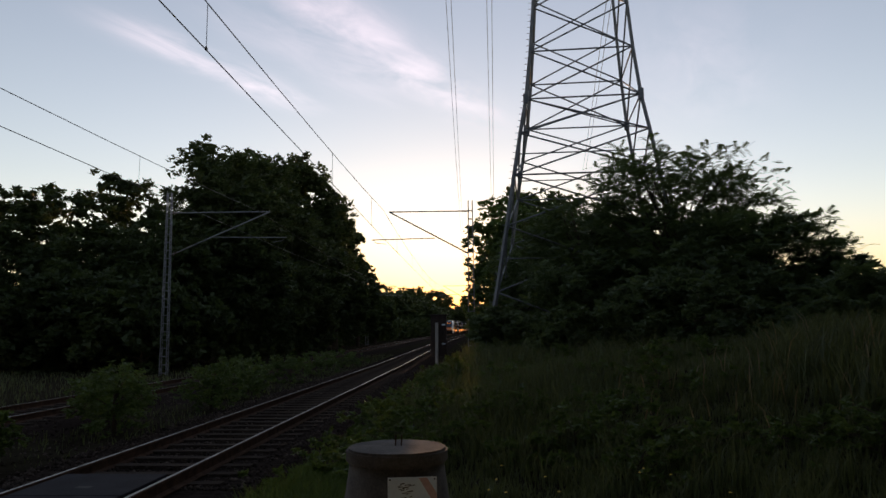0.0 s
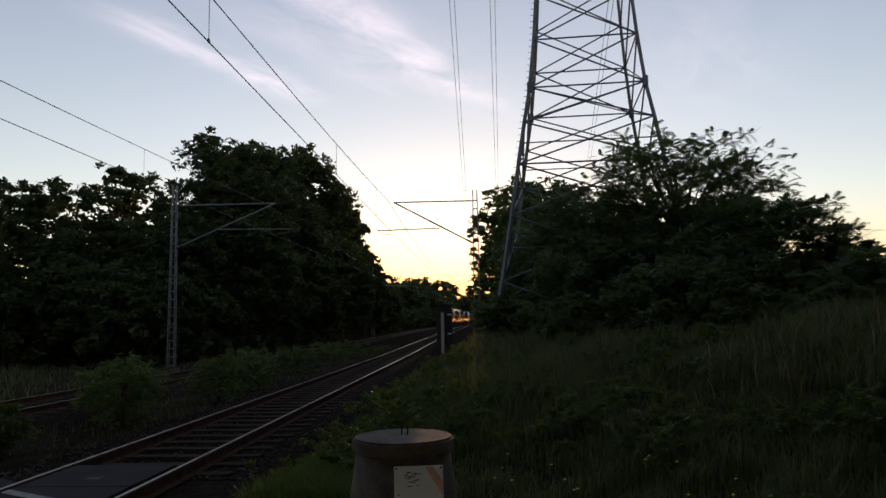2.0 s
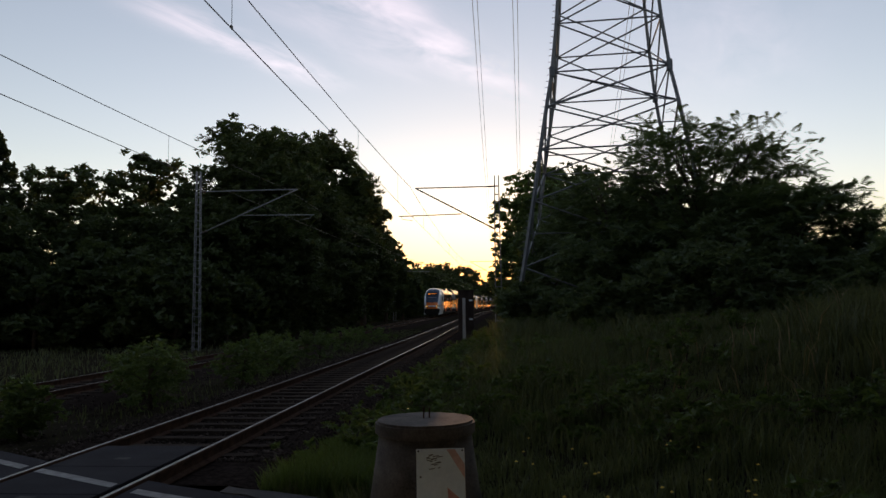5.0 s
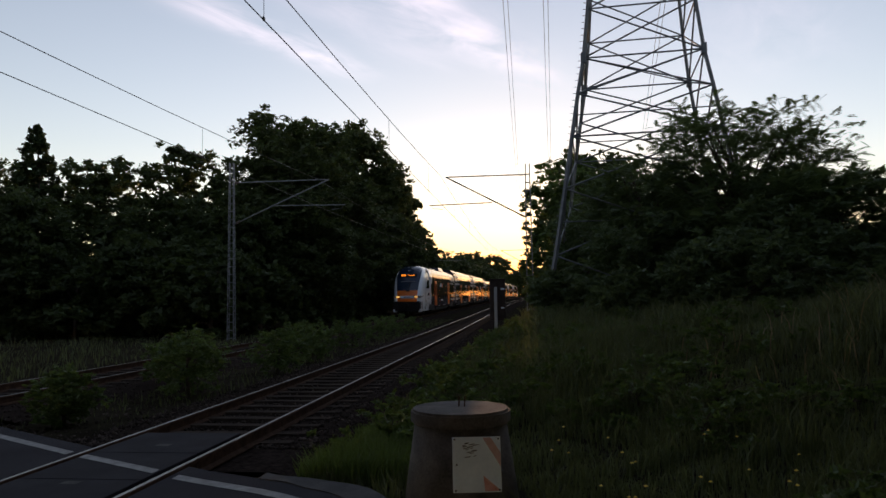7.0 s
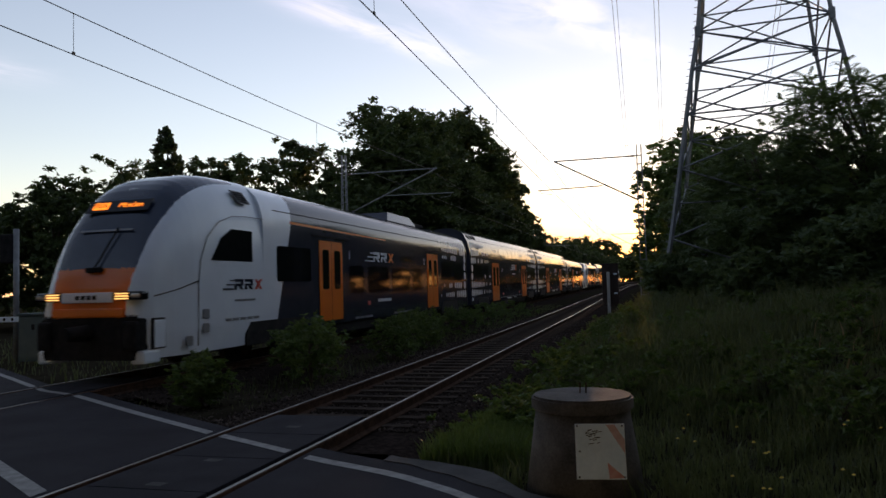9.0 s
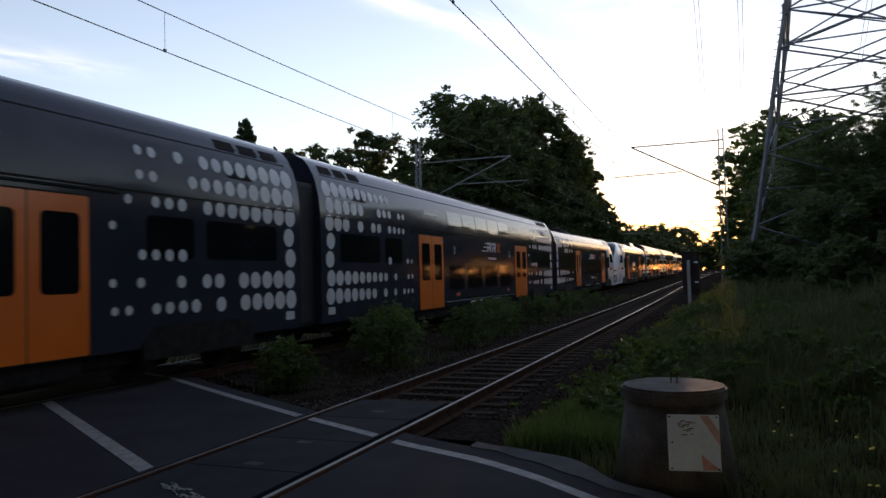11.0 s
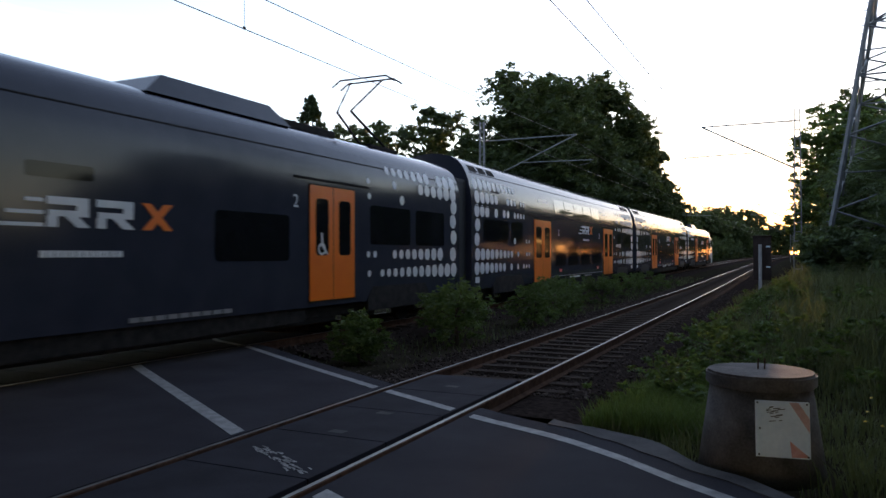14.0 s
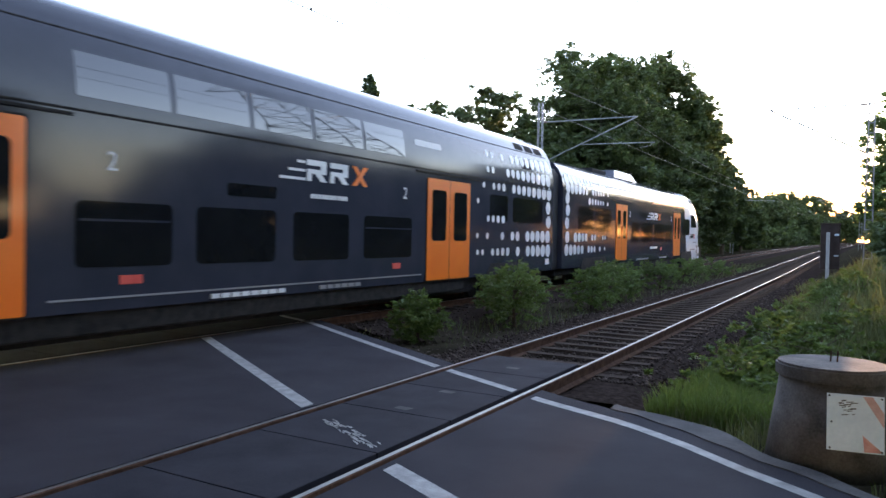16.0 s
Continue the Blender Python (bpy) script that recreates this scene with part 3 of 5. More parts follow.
def window(parent, side, y0, y1, z0, z1, r=0.09, vent=False):
    w = plate("window", rounded(y0, y1, z0, z1, r), side, parent, M_GLASS, 0.008, label="dark tinted window")
    if vent:
        plate("vent_bar", [(y0 + 0.05, z1 - 0.26), (y1 - 0.05, z1 - 0.26), (y1 - 0.05, z1 - 0.23), (y0 + 0.05, z1 - 0.23)], side, w, M_GREY, 0.012)
    return w


def door(parent, side, y0, y1, z0=0.78, z1=3.12, wheelchair=False):
    d = plate("door", [(y0 - 0.04, z0 - 0.03), (y1 + 0.04, z0 - 0.03), (y1 + 0.04, z1 + 0.03), (y0 - 0.04, z1 + 0.03)], side, parent, M_BLACK, 0.006, label="orange double sliding door")
    ym = (y0 + y1) / 2
    for a, b in ((y0, ym - 0.012), (ym + 0.012, y1)):
        plate("door_leaf", rounded(a, b, z0, z1, 0.03, 2), side, d, M_ORANGE, 0.022)
        plate("door_glass", rounded(a + 0.2, b - 0.17, z0 + 0.92, z1 - 0.26, 0.09), side, d, M_GLASS, 0.027)
    plate("door_seal", [(ym - 0.012, z0), (ym + 0.012, z0), (ym + 0.012, z1), (ym - 0.012, z1)], side, d, M_RUBBER, 0.02)
    plate("door_rail", [(y0 - 0.5, z1 + 0.10), (y1 + 0.6, z1 + 0.10), (y1 + 0.6, z1 + 0.14), (y0 - 0.5, z1 + 0.14)], side, d, M_BLACK, 0.03)
    if wheelchair:
        pts = [(y0 + 0.40 + 0.13 * math.cos(2 * math.pi * k / 14), z0 + 1.05 + 0.13 * math.sin(2 * math.pi * k / 14)) for k in range(14)]
        plate("wheelchair_sign", pts, side, d, M_DOT, 0.031)
        pts2 = [(y0 + 0.40 + 0.085 * math.cos(2 * math.pi * k / 14), z0 + 1.05 + 0.085 * math.sin(2 * math.pi * k / 14)) for k in range(14)]
        plate("wheelchair_sign", pts2, side, d, M_GLASS, 0.034)
        yc, zc = y0 + 0.40, z0 + 1.05
        plate("wheelchair_sign", [(yc - 0.03, zc + 0.05), (yc + 0.03, zc + 0.05), (yc + 0.02, zc + 0.33), (yc - 0.03, zc + 0.33)], side, d, M_DOT, 0.036)
        plate("wheelchair_sign", [(yc, zc + 0.03), (yc + 0.17, zc - 0.12), (yc + 0.21, zc - 0.09), (yc + 0.03, zc + 0.09)], side, d, M_DOT, 0.037)
    return d


def word(text, size, parent, m, mat, label=""):
    cu = bpy.data.curves.new("writing", "FONT")
    cu.body, cu.size, cu.extrude = text, size, 0.002
    cu.align_x, cu.align_y = "CENTER", "CENTER"
    tmp = new("writing", cu)
    bpy.context.view_layer.update()
    me = bpy.data.meshes.new_from_object(tmp)
    bpy.data.objects.remove(tmp)
    me.materials.clear()
    me.materials.append(mat)
    ob = new("writing", me)
    ob.parent = parent
    ob.matrix_basis = m
    if label:
        ob["label"] = label
    return ob


def side_text(text, size, parent, side, y, z, mat):
    m = Matrix.Translation((side * (HALF + 0.012), y, z)) @ Matrix(((0, 0, side, 0), (side, 0, 0, 0), (0, 1, 0, 0), (0, 0, 0, 1)))
    return word(text, size, parent, m, mat)


def emblem(parent, side, y, z, h, base, cross, wide=1.0):
    """Speed bars, two block shapes and a cross, as the livery's emblem."""
    d = side * wide

    def q(a, b, c, e, mat, name):
        ya, yb = y + d * a, y + d * b
        pts = [(ya, z + c), (yb, z + c), (yb, z + e), (ya, z + e)]
        plate(name, pts, side, parent, mat, 0.012)

    for k in range(3):
        q(-2.3 + 0.25 * k, -1.55, -h / 2 + k * h * 0.4, -h / 2 + k * h * 0.4 + h * 0.12, base, "emblem_bar")
    for o in (-1.5, -0.75):
        q(o, o + 0.62, 0.24 * h, 0.5 * h, base, "emblem_block")
        q(o + 0.44, o + 0.62, 0.06 * h, 0.24 * h, base, "emblem_block")
        q(o + 0.02, o + 0.62, -0.14 * h, 0.06 * h, base, "emblem_block")
        q(o, o + 0.15, -0.5 * h, -0.14 * h, base, "emblem_block")
        leg = [(y + d * (o + 0.26), z - 0.14 * h), (y + d * (o + 0.46), z - 0.14 * h), (y + d * (o + 0.64), z - 0.5 * h), (y + d * (o + 0.44), z - 0.5 * h)]
        plate("emblem_block", leg, side, parent, base, 0.012)
    for s in (-1, 1):
        pts = [(y + d * (0.03 - 0), z - s * h / 2), (y + d * 0.2, z - s * h / 2), (y + d * 0.62, z + s * h / 2), (y + d * 0.45, z + s * h / 2)]
        plate("emblem_cross", pts, side, parent, cross, 0.013 + 0.002 * s)


def bars(parent, side, y, z, w, h, n, mat):
    """Small writing that cannot be read."""
    for k in range(n):
        a = y + k * w / n
        plate("lettering", [(a, z), (a + w / n * 0.8, z), (a + w / n * 0.8, z + h), (a, z + h)], side, parent, mat, 0.01)


def dots(parent, y_end, direction, rows, length, xf, keep_out, seed=1, rmax=0.215):
    """Rows of painted discs that shrink away from the car's end."""
    rg = random.Random(seed)
    for side in (-1, 1):
        for row, z in enumerate(rows):
            d = 0.42 + (0.05 if row % 2 else 0)
            while d < length:
                f = d / length
                r = rmax * (1 - 0.68 * f)
                y = y_end + direction * d
                fade = f > 0.25 and rg.random() < (f - 0.2) * 0.75
                blocked = any(a - r * 0.6 < y < b + r * 0.6 and c - r < z < e + r for a, b, c, e in keep_out)
                if not fade and not blocked:
                    verts = [(side * (xf(z) + 0.012), y, z)]
                    for q in (0.55, 1.0):
                        for k in range(14):
                            t = 2 * math.pi * k / 14
                            zz = z + q * r * math.sin(t)
                            verts.append((side * (xf(zz) + 0.009), y + q * r * math.cos(t), zz))
                    faces = [(0, 1 + k, 1 + (k + 1) % 14) for k in range(14)]
                    faces += [(1 + k, 15 + k, 15 + (k + 1) % 14, 1 + (k + 1) % 14) for k in range(14)]
                    mesh_object("dot", verts, faces, M_DOT, parent)
                d += 0.44 - 0.16 * f


def bogie(parent, y):
    b = part("bogie", box_bm(2.2, 2.9, 0.28, 0, y, 0.55, bevel=0.06), M_BLACK, parent)
    for s in (-1, 1):
        tube("axle", [(-1.0, y + s * 1.15, 0.44), (1.0, y + s * 1.15, 0.44)], 0.09, M_BLACK, b, 8)
        for sx in (-1, 1):
            bm = bmesh.new()
            bmesh.ops.create_cone(bm, cap_ends=True, segments=24, radius1=0.44, radius2=0.43, depth=0.13, matrix=Matrix.Translation((sx * 0.75, y + s * 1.15, 0.44)) @ Matrix.Rotation(math.pi / 2, 4, "Y"))
            part("wheel", bm, M_BLACK, b)
            part("axle_box", box_bm(0.25, 0.34, 0.34, sx * 1.12, y + s * 1.15, 0.46, bevel=0.05), M_BLACK, b)
    for sx in (-1, 1):
        part("side_frame", box_bm(0.16, 2.9, 0.2, sx * 1.12, y, 0.66, bevel=0.05), M_BLACK, b)
        part("damper", box_bm(0.08, 0.9, 0.08, sx * 1.2, y + 0.3, 0.52, bevel=0.02), M_STEEL, b)
    return b


def underframe(parent, y0, y1):
    part("underframe", box_bm(2.3, y1 - y0, 0.22, 0, (y0 + y1) / 2, 0.5, bevel=0.03), M_BLACK, parent)


def arch(parent, side, y, w=1.55):
    """Black plate on the skirt, painted shade in place of an open wheel recess."""
    pts = [(y - w, 0.44), (y + w, 0.44), (y + w, 0.72), (y + w - 0.22, 0.98), (y - w + 0.22, 0.98), (y - w, 0.72)]
    plate("wheel_opening", pts, side, parent, M_BLACK, 0.005)


def build_cab(car):
    """The streamlined nose: drawn in sections from the tip back to the full body."""
    ys = [0.0, 0.03, 0.06, 0.1, 0.15, 0.21, 0.27, 0.33, 0.4, 0.47, 0.55, 0.63, 0.72, 0.81, 0.9, 1.0, 1.1, 1.2, 1.3, 1.4, 1.5, 1.6, 1.72, 1.83, 1.95, 2.1, 2.25, 2.4, 2.6, 2.8, 3.0, 3.2, 3.4, 3.6, 3.8, 4.0, 4.4]
    top = lambda y: float(np.interp(y, [0, 0.06, 0.15, 0.27, 0.4, 0.55, 0.72, 0.9, 1.1, 1.3, 1.5, 1.72, 1.95, 2.2, 2.5, 2.85, 3.3, 3.8, 4.4],
                                    [1.30, 1.83, 2.12, 2.42, 2.69, 2.97, 3.24, 3.49, 3.72, 3.91, 4.05, 4.17, 4.25, 4.32, 4.38, 4.42, 4.44, 4.455, 4.46]))
    wid = lambda y: float(np.interp(y, [0, 0.15, 0.4, 0.9, 1.5, 2.2, 3.3], [1.04, 1.12, 1.2, 1.295, 1.36, 1.39, 1.40]))
    ys = sorted(set(ys + [round((a + b) / 2, 4) for a, b in zip(ys, ys[1:])]))
    ys = sorted(set(ys + [round((a + b) / 2, 4) for a, b in zip(ys, ys[1:])]))
    m = 130
    verts = []
    for y in ys:
        t, w = top(y), wid(y)
        for k in range(m + 1):
            a = k / m
            if a < 0.3:
                z = 0.45 + (min(t, 3.25) * 0.62 - 0.45) * (a / 0.3)
                x = w * (0.97 + 0.03 * min(1, a / 0.1))
            else:
                u = (a - 0.3) / 0.7 * math.pi / 2
                zb = min(t, 3.25) * 0.62
                x = w * (math.cos(u) ** 0.52)
                z = zb + (t - zb) * (math.sin(u) ** (0.72))
            if k == m:
                x = 0.0
            verts.append((x, y, z))
    groups = {"cab_shell": [], "windscreen": [], "nose_panel": [], "front_mask": []}
    for i in range(len(ys) - 1):
        for k in range(m):
            f = (i * (m + 1) + k, (i + 1) * (m + 1) + k, (i + 1) * (m + 1) + k + 1, i * (m + 1) + k + 1)
            c = sum((Vector(verts[j]) for j in f), Vector()) / 4
            lim = float(np.interp(c.y, [0, 0.3, 1.0, 1.6, 2.6, 3.9], [0.84, 0.92, 1.04, 1.06, 1.0, 0.9]))
            if c.x < lim and c.z > 2.22 and c.y < 3.7:
                groups["windscreen"].append(f)
            elif c.x < lim and 1.28 < c.z <= 2.22 and c.y < 0.5:
                groups["nose_panel"].append(f)
            elif c.y < 0.16 and c.z <= 1.3 and c.x < 1.08:
                groups["front_mask"].append(f)
            else:
                groups["cab_shell"].append(f)
    n = len(verts)
    mirrored = verts + [(-x, y, z) for x, y, z in verts]
    mats = {"cab_shell": M_WHITE, "windscreen": M_BLUEGLASS, "nose_panel": M_ORANGE, "front_mask": M_BLACK}
    labels = {"cab_shell": "white streamlined cab shell", "windscreen": "dark blue tinted windscreen", "nose_panel": "orange nose panel", "front_mask": "black lower front"}
    for key, fs in groups.items():
        allf = list(fs) + [tuple(reversed([j + n for j in f])) for f in fs]
        if key == "front_mask":
            b = len(mirrored)
            rim = list(range(m + 1)) + [n + k for k in reversed(range(m))]
            mirrored = mirrored + [mirrored[k] for k in rim]
            allf.append(tuple(range(b, b + len(rim))))
        used = sorted({j for f in allf for j in f})
        remap = {j: q for q, j in enumerate(used)}
        ob = mesh_object(key, [mirrored[j] for j in used], [tuple(remap[j] for j in f) for f in allf], mats[key], car, labels[key])
        for p in ob.data.polygons:
            p.use_smooth = len(p.vertices) == 4
        if key == "windscreen":
            screen = ob
    # lower front: dark coupler recess, white corner skirts, coupler
    part("coupler_recess", box_bm(2.3, 0.5, 0.62, 0, 0.3, 0.94, bevel=0.04), M_BLACK, car)
    part("orange_lip", box_bm(1.66, 0.2, 0.18, 0, 0.075, 1.36, bevel=0.03), M_ORANGE, car)
    for s in (-1, 1):
        part("corner_skirt", box_bm(0.3, 0.5, 0.26, s * 1.08, 0.3, 0.5, bevel=0.05), M_WHITE, car)
        part("bumper", box_bm(0.32, 0.3, 0.56, s * 0.98, 0.08, 0.92, bevel=0.06), M_BLACK, car)
        hl = part("headlight", box_bm(0.66, 0.24, 0.17, s * 0.9, 0.1, 1.68, bevel=0.05), M_GLASS, car)
        for k in range(3):
            part("lamp", box_bm(0.3, 0.02, 0.026, s * 0.8, -0.028, 1.63 + 0.048 * k, bevel=0.006), E_HEAD, hl, "lit warm lamp strip")
        part("reflector", box_bm(0.2, 0.05, 0.1, s * 1.1, -0.008, 1.68, bevel=0.03), M_STEEL, hl)
        # cab side window, upright trim
        pts = [(2.07, 2.40), (3.78, 2.40), (3.78, 3.13), (2.92, 3.13), (2.47, 2.90)]
        plate("cab_window", pts, s, car, M_GLASS, 0.012, xf=lambda z: float(np.interp(z, [2.3, 3.1], [1.393, 1.383])), label="dark cab side window")
        plate("cab_grille", [(3.35, 3.78), (3.85, 3.78), (3.7, 4.08), (3.2, 4.08)], s, car, M_SILVER, 0.012, xf=single_x)
        for q in range(5):
            zq = 3.8 + 0.055 * q
            plate("grille_slot", [(3.36 - 0.03 * q, zq), (3.8 - 0.03 * q, zq), (3.8 - 0.03 * q, zq + 0.03), (3.36 - 0.03 * q, zq + 0.03)], s, car, M_BLACK, 0.018, xf=single_x)
    for s in (-1, 1):
        arc = [(1.62, 0.6), (1.62, 1.9), (1.7, 2.4), (1.95, 2.9), (2.35, 3.25), (2.9, 3.42), (3.5, 3.46), (4.3, 3.47)]
        tube("cab_joint", [(s * (single_x(z) + (0.0 if y > 2 else -0.022)), y, z) for y, z in arc], 0.013, M_SILVER, car, 5)
        tube("nose_joint", [(s * 1.375, 1.62, 1.95), (s * 1.31, 1.0, 1.78), (s * 1.21, 0.4, 1.66)], 0.012, M_BLACK, car, 5)
        part("step_rim", box_bm(0.05, 0.40, 0.60, s * 1.228, 0.5, 0.94, bevel=0.02), M_BLACK, car)
        part("step", box_bm(0.05, 0.34, 0.54, s * 1.24, 0.5, 0.93, bevel=0.02), M_WHITE, car)
    bm = bmesh.new()
    bmesh.ops.create_cone(bm, cap_ends=True, segments=14, radius1=0.17, radius2=0.13, depth=0.7, matrix=Matrix.Translation((0, -0.25, 0.98)) @ Matrix.Rotation(math.pi / 2, 4, "X"))
    part("coupler", bm, M_BLACK, car)
    part("number_panel", box_bm(1.16, 0.06, 0.2, 0, -0.01, 1.66, bevel=0.02), M_WHITE, car)
    for k in range(4):
        part("lettering", box_bm(0.09, 0.012, 0.08, -0.2 + 0.13 * k, -0.042, 1.66), M_BLACK, car)
    # wiper, blind and lamp on the screen
    tube("wiper", [(0.05, 0.12, 2.22), (0.22, 0.36, 2.75), (0.3, 0.52, 3.05)], 0.018, M_BLACK, car, 5)
    part("wiper_motor", box_bm(0.34, 0.12, 0.1, 0.05, 0.13, 2.2, bevel=0.03), M_BLACK, car)
    tilt = Matrix.Rotation(radians(-32), 4, "X")
    bm = box_bm(1.25, 0.02, 0.045, 0, 0, 0)
    bmesh.ops.transform(bm, matrix=Matrix.Translation((0, 0.535, 3.0)) @ tilt, verts=bm.verts)
    part("sunblind_edge", bm, M_SILVER, car)
    # destination display
    slope = Matrix.Rotation(radians(49), 4, "X")
    bm = box_bm(1.5, 0.34, 0.02, 0, 0, 0, bevel=0.004)
    bmesh.ops.transform(bm, matrix=Matrix.Translation((0.0, 0.905, 3.535)) @ slope, verts=bm.verts)
    panel = part("display_panel", bm, M_GLASS, car, "black destination display")
    bm = box_bm(0.36, 0.2, 0.012, 0, 0, 0)
    bmesh.ops.transform(bm, matrix=Matrix.Translation((-0.42, 0.893, 3.549)) @ slope, verts=bm.verts)
    part("lit_field", bm, E_LED, panel, "glowing amber field")
    word("RE6", 0.19, panel, Matrix.Translation((-0.42, 0.886, 3.555)) @ slope, M_BLACK, "dark line number")
    word("Minden", 0.2, panel, Matrix.Translation((0.3, 0.891, 3.55)) @ slope, E_LED, "glowing amber destination")
    part("top_lamp", box_bm(0.2, 0.12, 0.07, 0, 1.4, 3.93, bevel=0.02), M_STEEL, car)


END_ROWS = [3.72, 3.4, 3.05, 2.65, 2.2, 1.72, 1.28]
MID_ROWS = [3.92, 3.5, 3.07, 2.63, 2.18, 1.72, 1.28]


def build_end_car(first, panto, raised=False):
    car = empty("train_car")
    z_line = lambda y0: (lambda z: y0 + (min(z, 4.0) - 0.9) * 0.33)
    shell("cab_side", S_Z, single_x, [4.3, z_line(4.95)], car, M_WHITE)
    body = shell("body", S_Z, single_x, [z_line(4.955), 7.2, 12, 17, 22, END_L], car, M_GREY, "anthracite painted car body")
    build_cab(car)
    underframe(car, 1.0, END_L)
    part("gangway_bellows", box_bm(2.45, 0.9, 3.3, 0, END_L + 0.3, 2.25, bevel=0.12), M_RUBBER, car)
    keep = [(20.4, 22.6, 1.9, 2.9), (22.9, 24.9, 1.9, 2.9), (18.0, 20.3, 0.5, 3.3)]
    dots(body, END_L, -1, END_ROWS, 5.2, single_x, keep, seed=3 if first else 4)
    for side in (1, -1):
        o = 0.0 if side == 1 else -0.55
        window(car, side, 4.98 + o * 1.3, 6.95 + o * 1.3, 1.93, 2.85)
        door(car, side, 7.5 + o, 9.15 + o, wheelchair=panto)
        door(car, side, 18.4 + o, 20.05 + o, wheelchair=panto)
        window(car, side, 20.75 + o, 22.7 + o, 1.95, 2.85)
        window(car, side, 23.0 + o, 24.7 + o, 1.95, 2.85)
        if panto and side == 1:
            window(car, side, 9.9, 11.0, 1.55, 2.44)
            window(car, side, 15.75, 17.75, 1.6, 2.47)
            emblem(car, side, 14.2, 2.28, 0.4, M_DOT, M_ORANGE)
            bars(car, side, 12.6, 1.68, 1.3, 0.09, 12, M_DOT)
            window(car, side, 12.4, 13.4, 2.72, 2.92, 0.04)
        else:
            for a, b in ((9.75, 10.95), (11.4, 13.45), (13.85, 15.95), (16.4, 17.6)):
                window(car, side, a + o, b + o, 1.55, 2.44)
            emblem(car, side, 13.4 if side == 1 else 12.2, 2.78, 0.34, M_DOT, M_ORANGE)
            window(car, side, 15.0 + o, 16.2 + o, 2.7, 2.9, 0.04)
            bars(car, side, 12.3, 1.22, 1.4, 0.1, 12, M_DOT)
        side_text("1" if first and side == 1 else "2", 0.36, car, side, 9.75 + o, 2.75, M_DOT)
        side_text("2", 0.36, car, side, 17.95 + o, 2.75, M_DOT)
        emblem(car, side, 3.85 if side == 1 else 2.95, 1.87, 0.24, M_GREY, M_RED, 0.58)
        bars(car, side, 3.0 if side == 1 else 2.2, 1.48, 0.9, 0.05, 8, M_SILVER)
        bars(car, side, 2.6, 1.05, 1.5, 0.06, 5, M_SILVER)
        for yy, zz in ((1.75, 1.15), (1.75, 0.85), (1.15, 0.62)):
            plate("hatch", rounded(yy, yy + 0.22, zz, zz + 0.2, 0.03, 1), side, car, M_SILVER, 0.004)
        plate("seam", [(4.9, 3.74), (END_L, 3.74), (END_L, 3.765), (4.9, 3.765)], side, car, M_BLACK, 0.006, xf=single_x)
        if first:
            plate("first_class_stripe", [(5.75, 3.46), (13.2, 3.40), (13.2, 3.44), (5.75, 3.53)], side, car, M_ORANGE, 0.008, xf=single_x)
        for yb in (5.0, 22.2):
            arch(car, side, yb)
        part("skirt", box_bm(0.08, 9.6, 0.3, side * 1.27, 13.6, 0.5, bevel=0.03), M_BLACK, car)
        bars(car, side, 10.2, 0.72, 1.6, 0.07, 4, M_SILVER)
        bars(car, side, 14.0, 0.72, 2.2, 0.07, 9, M_SILVER)
        plate("red_mark", [(11.3, 1.13), (11.55, 1.13), (11.55, 1.27), (11.3, 1.27)], side, car, M_RED, 0.01)
        for k in range(2 if panto else 0):
            for j in range(4):
                y, z = 4.75 + 0.95 * k, 3.9 + 0.065 * j
                plate("roof_grille_slot", [(y, z), (y + 0.8, z), (y + 0.8, z + 0.035), (y, z + 0.035)], side, car, M_BLACK, 0.008, xf=single_x)
    part("underframe", box_bm(2.2, 12.4, 0.5, 0, 13.6, 0.52, bevel=0.03), M_BLACK, car)
    bogie(car, 5.0)
    bogie(car, 22.2)
    if raised or not panto:
        fv = [(sx * w, y, z) for y, z, w in ((14.7, 4.3, 0.95), (15.15, 4.66, 0.8), (17.9, 4.66, 0.8), (18.4, 4.3, 0.95)) for sx in (-1, 1)]
        mesh_object("roof_fairing", fv, [(0, 1, 3, 2), (2, 3, 5, 4), (4, 5, 7, 6), (0, 2, 4, 6), (1, 7, 5, 3), (0, 6, 7, 1)], M_GREY, car)
    part("roof_equipment", box_bm(1.3, 1.9, 0.16, 0, 19.5, 4.46, bevel=0.04), M_BLACK, car)
    for k in range(4):
        tube("roof_insulator", [(0.3, 18.9 + 0.45 * k, 4.5), (0.3, 18.9 + 0.45 * k, 4.64)], 0.06, M_CERAMIC, car, 8)
    if panto:
        p = part("pantograph", box_bm(1.3, 1.4, 0.08, 0, 22.7, 4.44, bevel=0.02), M_BLACK, car)
        knee, head, hy = (5.3, 6.3, 22.9) if raised else (4.5, 4.54, 23.3)
        for s in (-1, 1):
            tube("lower_arm", [(s * 0.35, 23.5, 4.46), (s * 0.2, 21.8, knee)], 0.035, M_BLACK, p, 6)
            tube("upper_arm", [(s * 0.2, 21.8, knee), (s * 0.5, hy, head)], 0.025, M_BLACK, p, 6)
        for dy in (-0.2, 0.2):
            tube("contact_strip", [(-0.95, hy + dy, head - 0.12), (-0.7, hy + dy, head + 0.04), (0.7, hy + dy, head + 0.04), (0.95, hy + dy, head - 0.12)], 0.025, M_BLACK, p, 6)
        for s in (-1, 1):
            tube("insulator", [(s * 0.5, 22.3, 4.28), (s * 0.5, 22.3, 4.46)], 0.07, M_CERAMIC, p, 8)
    return tagged(car, "anthracite and white single-deck train end car with orange doors", "train car", group="train cars")


